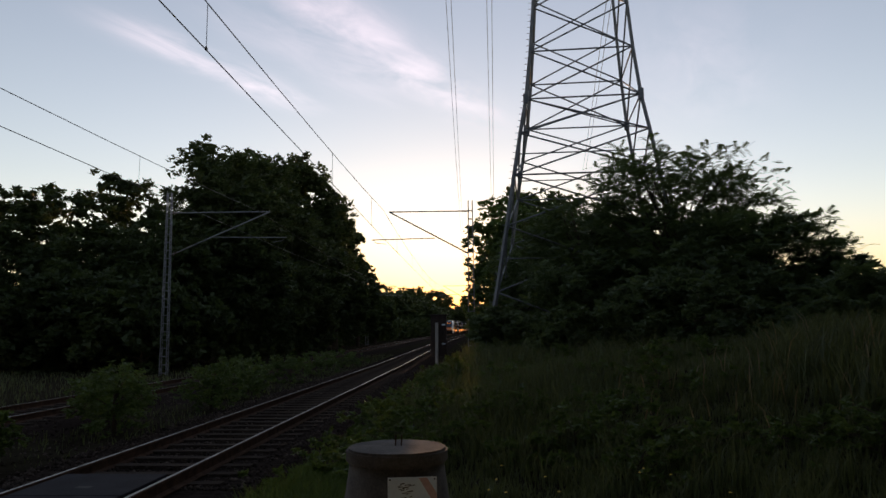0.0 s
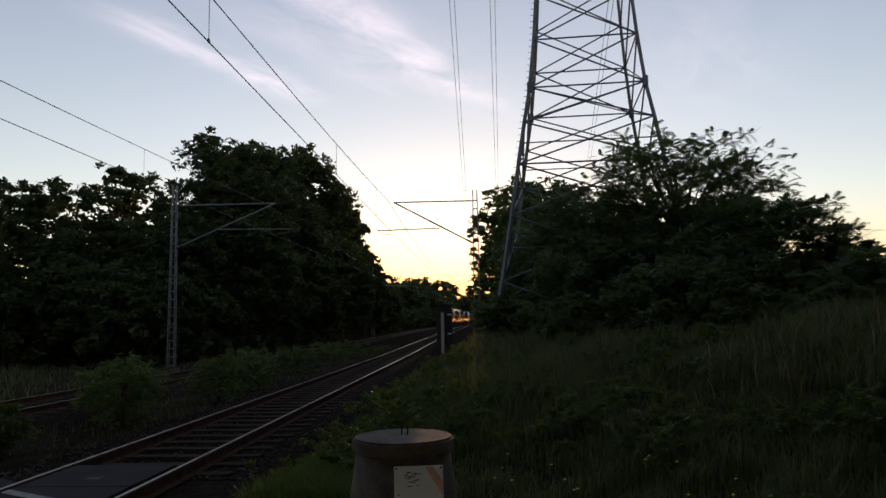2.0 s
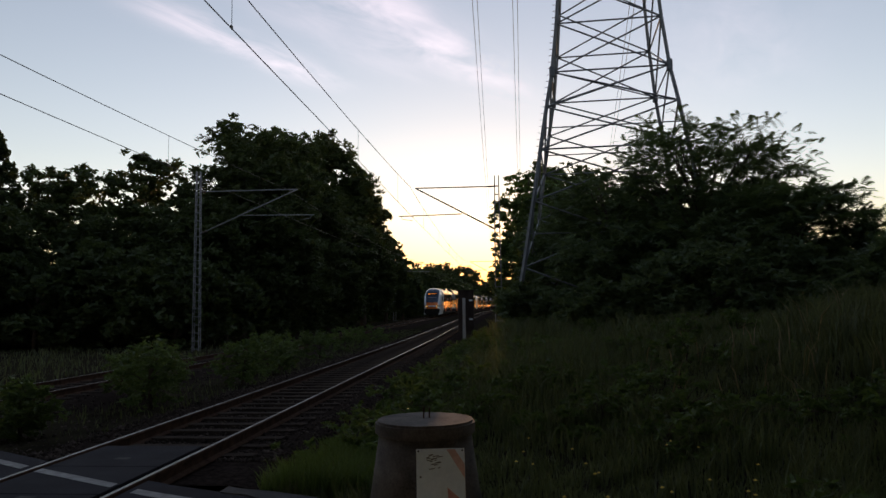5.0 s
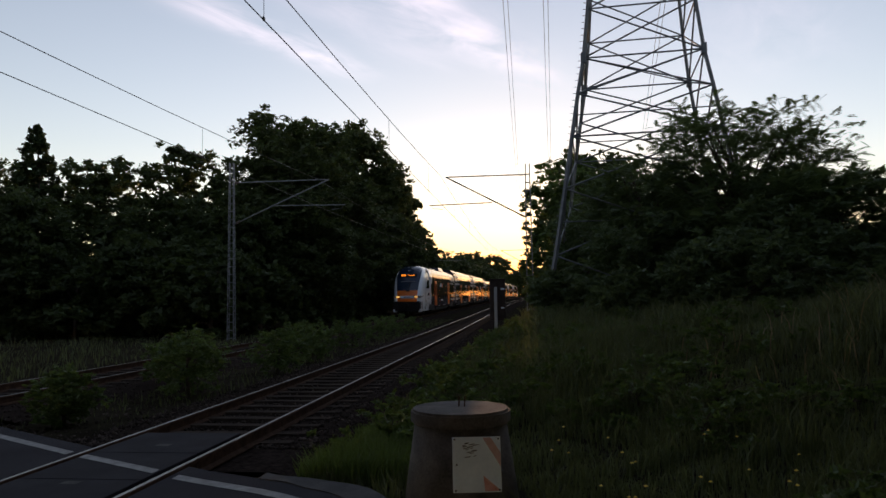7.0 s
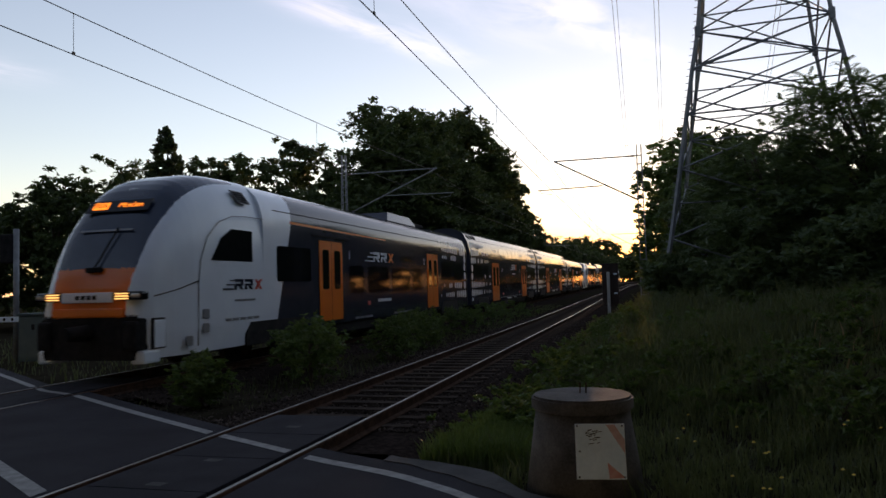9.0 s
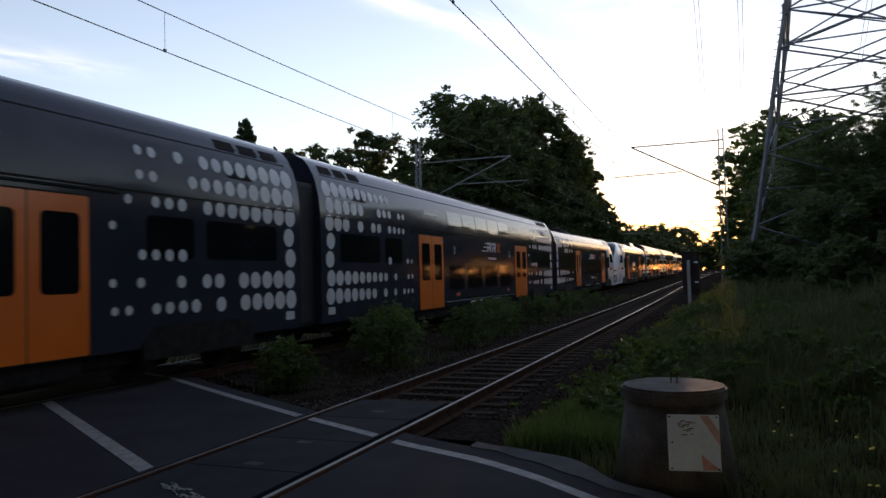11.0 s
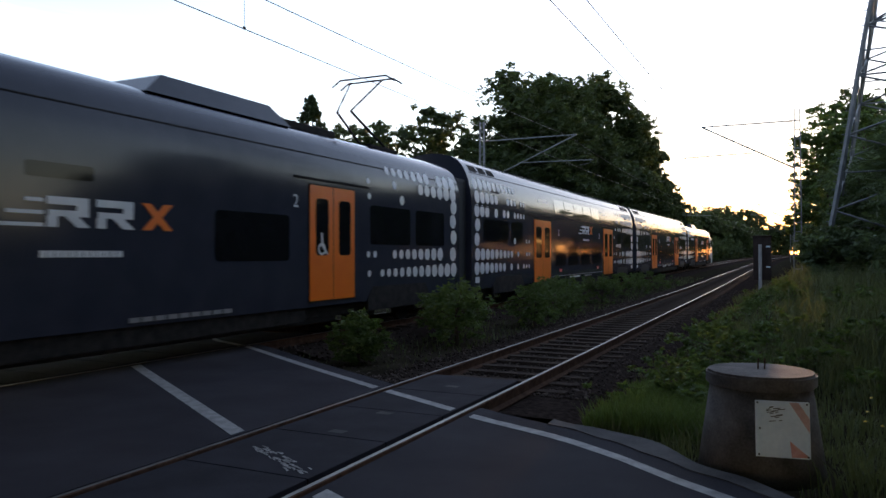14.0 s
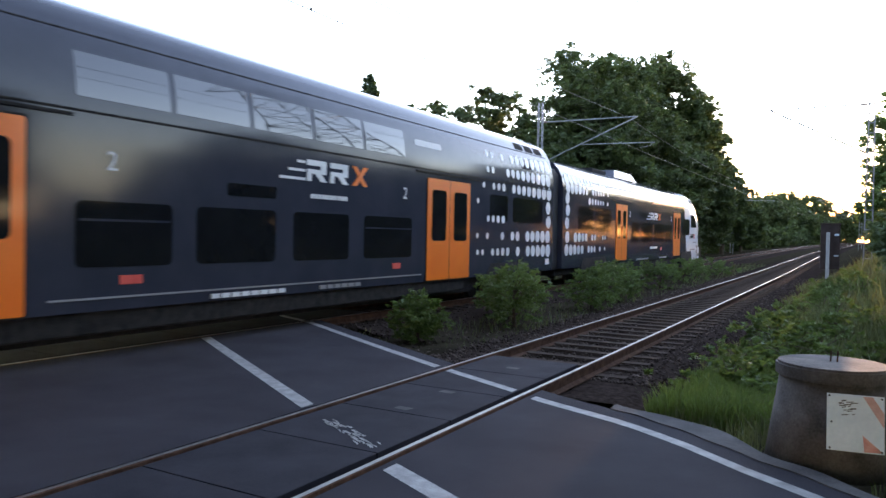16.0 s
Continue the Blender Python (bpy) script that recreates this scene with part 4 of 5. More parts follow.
def build_mid_car():
    car = empty("train_car")
    body = shell("body", D_Z, double_x, [0.0, 0.5, 6, 12, 18, MID_L - 0.5, MID_L], car, M_GREY, "anthracite painted double-deck car body")
    underframe(car, 0.3, MID_L - 0.3)
    for y in (-0.3, MID_L + 0.3):
        part("gangway_bellows", box_bm(2.45, 0.8, 3.4, 0, y, 2.3, bevel=0.12), M_RUBBER, car)
    keep = [(0.85, 4.9, 2.3, 2.8), (MID_L - 4.9, MID_L - 0.85, 2.3, 2.8)]
    dots(body, 0.0, 1, MID_ROWS, 5.5, double_x, keep, seed=5)
    dots(body, MID_L, -1, MID_ROWS, 5.5, double_x, keep, seed=6)
    for side in (1, -1):
        for a, b in ((0.95, 3.2), (3.55, 4.7)):
            window(car, side, a, b, 2.12, 2.84)
            window(car, side, MID_L - b, MID_L - a, 2.12, 2.84)
        door(car, side, 6.0, 8.1, 0.66, 3.03)
        door(car, side, 17.4, 19.5, 0.66, 3.03)
        for k, (a, b) in enumerate(((8.75, 10.25), (10.7, 12.4), (12.85, 14.45), (14.95, 16.75))):
            window(car, side, a, b, 1.22, 2.08, vent=k in (0, 3))
        window(car, side, 11.3, 12.4, 2.28, 2.48, 0.04)
        # upper-deck windows follow the curve of the roof shoulder
        zz = [3.40, 3.55, 3.7, 3.85, 3.98]
        for k in range(5):
            a, b = 8.75 + k * 1.56, 8.75 + k * 1.56 + 1.46
            verts = [(side * (double_x(z) + 0.008), y, z) for y in (a, b) for z in zz]
            n = len(zz)
            faces = [(i, i + 1, n + i + 1, n + i) for i in range(n - 1)]
            mesh_object("upper_window", verts, faces, M_SKYGLASS, car, "glossy curved upper-deck window", smooth=True)
        for a in (6.6, 16.9):
            plate("roof_vent", rounded(a, a + 1.2, 3.72, 3.86, 0.05, 2), side, car, M_SILVER, 0.008, xf=double_x)
        plate("belt_line", [(0.3, 3.20), (MID_L - 0.3, 3.20), (MID_L - 0.3, 3.23), (0.3, 3.23)], side, car, M_BLACK, 0.012)
        plate("roof_seam", [(0.3, 4.235), (MID_L - 0.3, 4.235), (MID_L - 0.3, 4.262), (0.3, 4.262)], side, car, M_BLACK, 0.006, xf=double_x)
        emblem(car, side, 14.5, 2.84, 0.38, M_DOT, M_ORANGE, 0.88)
        bars(car, side, 13.3, 2.34, 1.1, 0.08, 10, M_DOT)
        side_text("2", 0.36, car, side, 9.26, 2.6, M_DOT)
        side_text("2", 0.36, car, side, 16.45, 2.6, M_DOT)
        plate("red_mark", [(9.4, 0.98), (9.75, 0.98), (9.75, 1.1), (9.4, 1.1)], side, car, M_RED, 0.01)
        plate("red_mark", [(16.0, 0.98), (16.3, 0.98), (16.3, 1.1), (16.0, 1.1)], side, car, M_RED, 0.01)
        plate("sill_line", [(8.4, 0.80), (17.2, 0.80), (17.2, 0.825), (8.4, 0.825)], side, car, M_SILVER, 0.008)
        bars(car, side, 11.0, 0.68, 1.7, 0.07, 8, M_DOT)
        bars(car, side, 13.6, 0.68, 1.3, 0.07, 6, M_SILVER)
        for y in (0.3, MID_L - 0.62):
            plate("data_plate", rounded(y, y + 0.32, 0.84, 1.02, 0.02, 1), side, car, M_DOT, 0.01)
        for yb in (3.3, MID_L - 3.3):
            arch(car, side, yb, 1.5)
        part("skirt", box_bm(0.08, 13.5, 0.3, side * 1.27, MID_L / 2, 0.48, bevel=0.03), M_BLACK, car)
        for y in (1.1, MID_L - 1.1):
            plate("side_grille", rounded(y + (0.6 if y < 10 else -1.4), y + (1.4 if y < 10 else -0.6), 3.72, 3.98, 0.02, 1), side, car, M_BLACK, 0.006, xf=double_x)
    part("underframe", box_bm(2.2, MID_L - 10.0, 0.5, 0, MID_L / 2, 0.48, bevel=0.03), M_BLACK, car)
    for y in (1.5, MID_L - 1.5):
        for s_ in (-1, 1):
            for k in range(3):
                plate("roof_hatch", rounded(y - 1.1 + 0.75 * k, y - 0.5 + 0.75 * k, 4.3, 4.5, 0.03, 1), s_, car, M_BLACK, 0.012, xf=double_x)
    bogie(car, 3.3)
    bogie(car, MID_L - 3.3)
    return tagged(car, "anthracite double-deck train car with white dots and orange doors", "train car", group="train cars")


UNIT = 2 * (END_L + GAP / 2) + 2 * (MID_L + GAP)
car_a = build_end_car(True, False)
car_b = build_end_car(False, True)
car_m = build_mid_car()
# (car, distance of its local origin behind the train's tip, reversed)
o1 = END_L + GAP
o2 = o1 + MID_L + GAP
o3 = o2 + MID_L + GAP + END_L
TRAIN = [(car_a, 0.0, False), (car_m, o1, False)]
TRAIN.append((copy_thing(car_m, Matrix()), o2, False))
TRAIN.append((car_b, o3, True))
TIP = o3 + 0.9
TRAIN.append((build_end_car(False, True, True), TIP, False))
TRAIN.append((copy_thing(car_m, Matrix()), TIP + o1, False))
TRAIN.append((copy_thing(car_m, Matrix()), TIP + o2, False))
TRAIN.append((copy_thing(car_a, Matrix()), TIP + o3, True))


def rail_point(y):
    return Vector((FAR_X + shift(y), y, rise(y)))


def motions():
    """The train runs along the far track towards and past the crossing at a steady speed."""
    for car, off, back in TRAIN:
        rows = []
        for k in range(33):
            t = k * 0.5
            y = 12.0 - SPEED * (t - 9.0) + off
            p, q = rail_point(y), rail_point(y + (-25.0 if back else 25.0))
            d = (q - p).normalized()
            yaw = math.degrees(math.atan2(-d.x, d.y))
            pitch = math.degrees(math.asin(d.z))
            rows.append((t, pose(p.x, p.y, p.z, pitch, 0, yaw)))
        walk(car, rows)


# ---- plants ----
def leaf_cloud(rg, centres, radii, per, size, flat=0.5, long=1.6, far=False):
    """Small leaves, gathered on twigs, the twigs in clumps; far crowns have three-cornered leaves."""
    twigs = 6
    tc = np.repeat(centres, twigs, axis=0) + rg.normal(size=(len(centres) * twigs, 3)) * np.repeat(radii, twigs)[:, None] * 0.6 * np.array([1, 1, 0.8])
    per = max(1, per // twigs)
    cs = np.repeat(tc, per, axis=0)
    rs = np.repeat(np.repeat(radii, twigs), per)[:, None]
    n = len(cs)
    pos = cs + rg.normal(size=(n, 3)) * rs * 0.25 * np.array([1, 1, 0.6])
    a = rg.normal(size=(n, 3))
    a[:, 2] *= flat
    a /= np.linalg.norm(a, axis=1)[:, None]
    b = np.cross(a, rg.normal(size=(n, 3)))
    b /= np.linalg.norm(b, axis=1)[:, None] + 1e-6
    s = size * (0.6 + 0.8 * rg.random((n, 1)))
    if far:
        v = np.stack([pos - a * s * long, pos + a * s * long * 0.8 - b * s * 0.7, pos + a * s * long * 0.8 + b * s * 0.7], 1).reshape(-1, 3)
        return v, np.arange(n * 3).reshape(-1, 3)
    v = np.stack([pos - a * s * long, pos - b * s * 0.5, pos + a * s * long, pos + b * s * 0.5], 1).reshape(-1, 3)
    return v, np.arange(n * 4).reshape(-1, 4)


def grow_tree(name, x, y, height, spread, seed, label, leaf=M_LEAF, clumps=90, per=110, size=0.13, low=0.2, shape="round", category="tree", base=None, depth=None, far=False):
    """Tapered trunk, limbs out to the clumps, and a crown of leaves with gaps and an uneven edge."""
    rg = np.random.default_rng(seed)
    z0 = float(ground_z(x, y)) - 0.1 if base is None else base
    ob = tagged(empty(name, pose(x, y, z0)), label, category)
    depth = depth or spread
    cs, rs = [], []
    mid, half = height * (1 + low) / 2, height * (1 - low) / 2
    while len(cs) < clumps:
        d = rg.normal(size=3)
        d /= np.linalg.norm(d)
        u = d * rg.random() ** 0.36
        z = mid + half * u[2]
        f = (z - low * height) / (height * (1 - low))
        if shape == "cone":
            f = rg.random() ** 1.15
            z = height * (low + (1 - low) * f)
            w = 1.0 * (1 - f) + 0.03
            a, r = rg.random() * 2 * math.pi, math.sqrt(rg.random())
            cx, cy = math.cos(a) * r * w * spread, math.sin(a) * r * w * depth
        else:
            lump = 1 + 0.09 * math.sin(3 * math.atan2(u[1], u[0]) + seed) + 0.07 * math.sin(5 * u[2] + seed * 2.1)
            flat = 1.0 + 0.35 * max(0.0, -u[2])
            cx, cy = u[0] * spread * lump * flat, u[1] * depth * lump * flat
        cs.append((cx, cy, z))
        rs.append((0.12 + 0.12 * rg.random()) * min(spread, height * 0.5) * ((0.10 + 0.55 * max(0.0, 1 - f)) if shape == "cone" else 1.0))
    cs, rs = np.array(cs), np.array(rs)
    cs[:, 2] = np.minimum(cs[:, 2], height - rs * 0.35)
    tr = 0.035 * height ** 0.8
    top = height * (0.9 if shape == "cone" else 0.62)
    lean = rg.normal(size=2) * 0.03 * height
    tube("trunk", [(0, 0, -0.2), (lean[0] * 0.3, lean[1] * 0.3, top * 0.35), (lean[0], lean[1], top * 0.7), (lean[0] * 1.3, lean[1] * 1.2, top)], [tr * 1.25, tr * 0.85, tr * 0.55, tr * 0.12], M_BARK, ob, 8)
    for i in rg.choice(len(cs), size=min(11, len(cs)), replace=False):
        c = cs[i]
        s = min(top * 0.9, max(0.15 * height, c[2] * 0.62))
        st = Vector((lean[0] * s / top, lean[1] * s / top, s))
        mid = st.lerp(Vector(c), 0.5) + Vector((0, 0, 0.05 * height))
        tube("limb", [st, mid, Vector(c)], [tr * 0.38, tr * 0.22, tr * 0.06], M_BARK, ob, 5)
    v, q = leaf_cloud(rg, cs, rs, per, size, far=far)
    crown = tris_object("crown", v, q, leaf, ob)
    return ob


def grow_spray_tree(name, x, y, height, spread, seed, label, sprays=170, leaf=M_LEAF2, low=0.25, category="tree", sweep=0.0):
    """A locust-like tree: arching twigs, each set with feathered leaves of many small leaflets."""
    rg = np.random.default_rng(seed)
    z0 = float(ground_z(x, y)) - 0.1
    ob = tagged(empty(name, pose(x, y, z0)), label, category)
    tr = 0.03 * height ** 0.8
    tube("trunk", [(0, 0, -0.2), (0.1, 0.1, height * 0.3), (0.2, 0.0, height * 0.6)], [tr * 1.2, tr * 0.8, tr * 0.3], M_BARK, ob, 8)
    up = np.array([0, 0, 1.0])
    V = []
    for i in range(sprays):
        a = rg.random() * 2 * math.pi
        u = low + (1 - low) * rg.random()
        w = math.sqrt(max(0.05, 1 - (2 * (u - 0.5) / 1.15) ** 2)) * rg.random() ** 0.4
        root = np.array([math.cos(a) * w * spread * 0.75 + sweep * max(0.0, math.cos(a)) * w, math.sin(a) * w * spread * 0.6, u * height * 0.88])
        out = np.array([math.cos(a) + 0.35 * np.sign(sweep), 0.8 * math.sin(a), 0.55 + 0.35 * rg.normal()])
        out /= np.linalg.norm(out)
        L = spread * (0.28 + 0.30 * rg.random())
        side = np.cross(out, up)
        side /= np.linalg.norm(side) + 1e-6
        if i % 9 == 0:
            tube("limb", [(0.15, 0, min(height * 0.55, root[2] * 0.6)), tuple(root), tuple(root + out * L * 0.6 + up * -0.1 * L)], [tr * 0.4, tr * 0.2, tr * 0.05], M_BARK, ob, 5)
        for k in range(14):
            f = (k + 1) / 14
            c = root + out * L * f - up * 0.36 * L * f * f
            d = (side * (1 if k % 2 else -1) + 0.75 * out + rg.normal(size=3) * 0.4)
            d /= np.linalg.norm(d)
            fl = 0.30 + 0.18 * rg.random()
            e = np.cross(d, up + rg.normal(size=3) * 0.35)
            e /= np.linalg.norm(e) + 1e-6
            for m_ in range(7):
                g = (m_ + 1) / 7
                q = c + d * fl * g - up * 0.22 * fl * g * g
                ll = (0.085 + 0.03 * rg.random()) * (1.1 - 0.5 * abs(g - 0.45))
                for sgn in (-1, 1):
                    tip = q + (e * sgn + d * 0.35) * ll - up * 0.02
                    V += [q - d * 0.012, tip, q + d * 0.03]
    V = np.array(V)
    tris_object("crown", V, np.arange(len(V)).reshape(-1, 3), leaf, ob)
    return ob


BROAD = "dark broad-leaved tree in full leaf beside the railway"
# wood on the far side of the tracks: x, y, height, spread, clumps
WOOD = [(-12.7, 50, 15.4, 4.6, 330), (-11.2, 65, 18.0, 4.2, 330), (-12.9, 57, 16.6, 4.6, 330), (-10.4, 79, 15.2, 3.1, 240), (-10.0, 92, 11.2, 2.7, 130), (-9.8, 107, 8.4, 2.6, 100),
        (-12.5, 128, 8.0, 3.6, 90), (-20.6, 50, 13.6, 3.6, 130), (-25.0, 47, 13.0, 3.3, 120), (-32.0, 45, 12.2, 3.4, 110), (-29.5, 36, 9.4, 3.0, 110), (-24.5, 38, 8.6, 3.6, 130), (-19.5, 44, 8.8, 3.6, 130),
        (-34.5, 34, 8.4, 3.0, 90), (-44.0, 36, 14.5, 3.6, 110), (-14.5, 45, 9.0, 3.4, 140), (-36, 42, 10, 4, 90)]
for i, (xx, yy, hh, ss, cc) in enumerate(WOOD):
    grow_tree("tree", xx, yy, hh, ss, 11 + i, BROAD, clumps=int(cc * 1.25), per=150, size=0.075 + 0.001 * yy, low=0.04 if i > 6 else 0.07, far=True)
grow_tree("conifer", -28.4, 45, 14.0, 5.2, 40, "slender dark conifer standing among broad-leaved trees", leaf=M_LEAF4, clumps=560, per=60, size=0.10, low=0.08, shape="cone", category="conifer", far=True)
for i in range(13):
    xx = -12.8 - 2.6 * (i % 7) - 0.6 * (i // 7)
    yy = 37.8 + 2.6 * (i // 7) + 0.8 * (i % 3)
    grow_tree("shrub", xx, yy, 4.8 + 0.6 * (i % 3), 2.7, 41 + i, "dense dark shrub at the edge of the wood", clumps=80, per=110, size=0.13, low=0.0, category="shrub", far=True)
for i in range(9):
    grow_tree("shrub", -11.4 - 0.4 * (i % 3), 41.5 + 8 * i, 4.6, 1.9, 60 + i, "dense dark shrub beside the far track", clumps=80, per=80, size=0.17, low=0.0, depth=4.6, category="shrub", far=True)
# trees where the line bends out of sight
# those from x = 14 up stand hidden, raised to block low sky glow
FARWOOD = [(-34, 300, 17, 11), (-21, 300, 20, 9), (-11, 310, 18.5, 8), (0.5, 330, 13, 7), (-48, 300, 15, 11), (14, 345, 14, 7), (27, 345, 15, 9), (42, 340, 16, 10), (60, 330, 16, 12), (-15, 205, 13.2, 5), (-22, 200, 13.8, 6), (-30, 195, 12.5, 6), (-11, 228, 11.5, 4.5), (-8.5, 255, 9.5, 4.5), (-19, 160, 9.5, 5)]
for i, (xx, yy, hh, ss) in enumerate(FARWOOD):
    grow_tree("tree", xx, yy, hh, ss, 72 + i, "distant hazy tree where the railway bends", clumps=170, per=84, size=0.36, low=0.0, far=True)
for i in range(14):
    yy = 58 + 14 * i
    grow_tree("tree", 10.5 + shift(yy) + 0.8 * (i % 2), yy, 8.5 + 0.5 * (i % 3), 3.8, 85 + i, "leafy tree on the bank along the line", clumps=120 if i < 5 else 90, per=132 if i < 5 else 84, size=0.14 if i < 5 else 0.22, low=0.0, depth=9.0, far=True)
# unseen trees round the crossing, behind the camera, made tall to hold back sky light
BEHIND = [(-20, -14, 19, 7), (-9, -15, 20, 7), (2, -14, 21, 7), (12, -10, 20, 7), (18, -2, 18, 6.5), (21, 8, 15, 5.5), (-32, -6, 18, 7), (27, 18, 11, 5), (-44, 4, 16, 7), (10.5, -4.0, 20, 8.5), (-2.5, -7.0, 19, 8)]
for i, (xx, yy, hh, ss) in enumerate(BEHIND):
    grow_tree("tree", xx, yy, hh, ss, 300 + i, "leafy roadside tree out of view near the crossing, screening sky light", clumps=150 if i > 8 else 190, per=66, size=0.33 if i > 8 else 0.3, low=0.36 if i > 8 else 0.06, far=True)

for i in range(8):
    yy = 114 + 18 * i
    grow_tree("shrub", -12.0 + shift(yy), yy, 4.4, 2.4, 330 + i, "dense dark shrub beside the far track", clumps=60, per=70, size=0.3, low=0.0, depth=9.0, category="shrub", far=True)
HEDGE = [(9.4, 38, 6.0), (12.5, 40, 6.6), (10.2, 44.5, 6.0), (14, 47, 7.0), (15.5, 36, 4.0), (18, 42, 4.6), (15, 55, 8.0), (19, 51, 8.0)]
for i, (xx, yy, hh) in enumerate(HEDGE):
    grow_tree("shrub", xx, yy, hh, 2.6, 345 + i, "tall dense shrub on the bank under the pylon", leaf=M_LEAF2, clumps=110, per=132, size=0.09, low=0.0, category="shrub", far=True)

# growth on the bank
grow_tree("tree", 9.2, 54, 11.4, 3.6, 96, "leafy tree behind the pylon, lit from behind", clumps=190, per=120, size=0.12, low=0.0, far=True)
grow_tree("shrub", 7.7, 44.5, 9.4, 2.1, 98, "tall leafy shrub behind the pylon", leaf=M_LEAF3, clumps=150, per=108, size=0.085, low=0.0, category="shrub", far=True)
grow_tree("shrub", 5.8, 41, 8.9, 1.8, 97, "leafy shrub behind a catenary mast", leaf=M_LEAF3, clumps=130, per=108, size=0.08, low=0.0, category="shrub", far=True)
SPRAY = "locust tree with feathery leaves against the sky"
grow_spray_tree("tree", 11.2, 25, 6.6, 3.4, 92, SPRAY, sprays=560, sweep=0.6, low=0.12)
grow_spray_tree("tree", 13.0, 22.5, 4.0, 2.4, 93, SPRAY, sprays=300, sweep=0.3)
grow_spray_tree("tree", 8.4, 27, 6.0, 2.3, 94, SPRAY, sprays=220)
grow_spray_tree("tree", 14.2, 18.2, 1.7, 1.7, 95, SPRAY, sprays=110)
BANK = [(6.4, 31, 4.8, 1.8), (8.2, 24, 3.4, 2.2), (10.8, 21, 2.9, 2.3), (13.6, 19, 1.5, 2.0), (6.9, 35, 5.6, 1.9), (9.5, 18.5, 1.9, 1.8), (12.4, 16.5, 1.1, 1.6), (5.4, 25.5, 1.9, 1.2), (7.2, 20, 1.6, 1.5), (9.6, 29, 5.0, 2.3), (12.5, 24, 4.4, 2.2), (10.6, 26.5, 5.0, 2.3), (14.4, 21.5, 2.6, 1.9), (8.6, 28.5, 5.2, 1.7)]
for i, (xx, yy, hh, ss) in enumerate(BANK):
    grow_tree("shrub", xx, yy, hh, ss, 100 + i, "dense dark green shrub on the bank", leaf=M_LEAF2, clumps=120, per=114, size=0.065, low=0.0, category="shrub")
# weeds between the tracks
WEEDS = [(-3.2, 11.4, 0.95, 0.52), (-2.7, 14.7, 1.4, 0.85), (-3.6, 16.2, 1.2, 0.7), (-2.4, 19.2, 1.25, 0.75), (-2.8, 22.5, 1.3, 0.8), (-3.2, 25.0, 1.25, 0.9), (-2.9, 29.5, 1.15, 1.0), (-3.1, 35, 1.15, 1.2), (-3.0, 42, 1.05, 1.4)]
for i, (xx, yy, hh, ss) in enumerate(WEEDS):
    grow_tree("weed_bush", xx, yy, hh, ss, 130 + i, "knee-high green weed bush growing in the ballast", leaf=M_LEAF3, clumps=90, per=42, size=0.036, low=0.02, category="weed", base=-0.28)


def grass(name, x_range, y_range, count, hmin, hmax, seed, keep, mat, label, width=0.007):
    rg = np.random.default_rng(seed)
    x = rg.uniform(*x_range, count * 3)
    y = rg.uniform(*y_range, count * 3)
    m = keep(x, y)
    x, y = x[m][:count], y[m][:count]
    n = len(x)
    z = ground_z(x, y) - 0.02
    h = rg.uniform(hmin, hmax, n) * (0.6 + 0.6 * (np.sin(x * 1.3 + 2 * np.sin(y * 0.7)) * 0.5 + 0.5))
    if "bank" in name:
        # shorter towards the track, in uneven tufts
        h = h * (0.45 + 0.55 * smooth01(2.0, 4.5, x)) * (0.75 + 0.35 * np.sin(5.1 * x + 3 * np.sin(3.7 * y)))
    a = rg.uniform(0, 2 * math.pi, n)
    bend = rg.uniform(0.1, 0.6, n) * h
    ba = rg.uniform(0, 2 * math.pi, n)
    w = width * rg.uniform(0.7, 1.6, n)
    base = np.stack([x, y, z], 1)
    wv = np.stack([np.cos(a) * w, np.sin(a) * w, np.zeros(n)], 1)
    bv = np.stack([np.cos(ba) * bend, np.sin(ba) * bend, np.zeros(n)], 1)
    up = np.stack([np.zeros(n), np.zeros(n), h], 1)
    mid = base + bv * 0.3 + up * 0.6
    tip = base + bv + up * 0.95
    v = np.stack([base - wv, base + wv, mid + wv * 0.7, mid - wv * 0.7, tip], 1).reshape(-1, 3)
    k = np.arange(n)[:, None] * 5
    t = np.concatenate([k + np.array([[0, 1, 2]]), k + np.array([[0, 2, 3]]), k + np.array([[3, 2, 4]])], 0)
    ob = tris_object(name, v, t, mat)
    return tagged(ob, label, "grass", kind="stuff")


def bank_keep(x, y):
    edge = np.interp(x, [p[0] for p in EDGE], [p[1] for p in EDGE])
    return (y > edge + 0.78 + 0.12 * np.sin(x * 5)) & (x > 2.05 + 0.2 * np.sin(y * 0.9) + 0.12 * np.sin(y * 3.1)) & ((x - 3.8) ** 2 + (y - 6.5) ** 2 > 0.36)


grass("bank_grass", (1.6, 9.5), (5.0, 17.0), 52000, 0.18, 0.5, 200, bank_keep, M_GRASS, "long green grass covering the bank")
grass("bank_grass", (1.6, 16.0), (14.0, 40.0), 42000, 0.3, 0.75, 201, bank_keep, M_GRASS, "long green grass higher on the bank", width=0.013)
grass("bank_grass", (9, 19), (6.0, 22.0), 30000, 0.3, 0.7, 206, bank_keep, M_GRASS, "long green grass on top of the bank", width=0.014)
grass("verge_grass", (1.85, 3.3), (7.2, 10.5), 9000, 0.12, 0.34, 202, bank_keep, M_LEAF3, "bright green grass tuft beside the road")
grass("far_verge_grass", (-22, -8.2), (12, 42), 3500, 0.15, 0.4, 203, lambda x, y: y > np.interp(x, [p[0] for p in EDGE], [p[1] for p in EDGE]) + 0.8, M_GRASS, "rough grass beyond the far track", width=0.014)
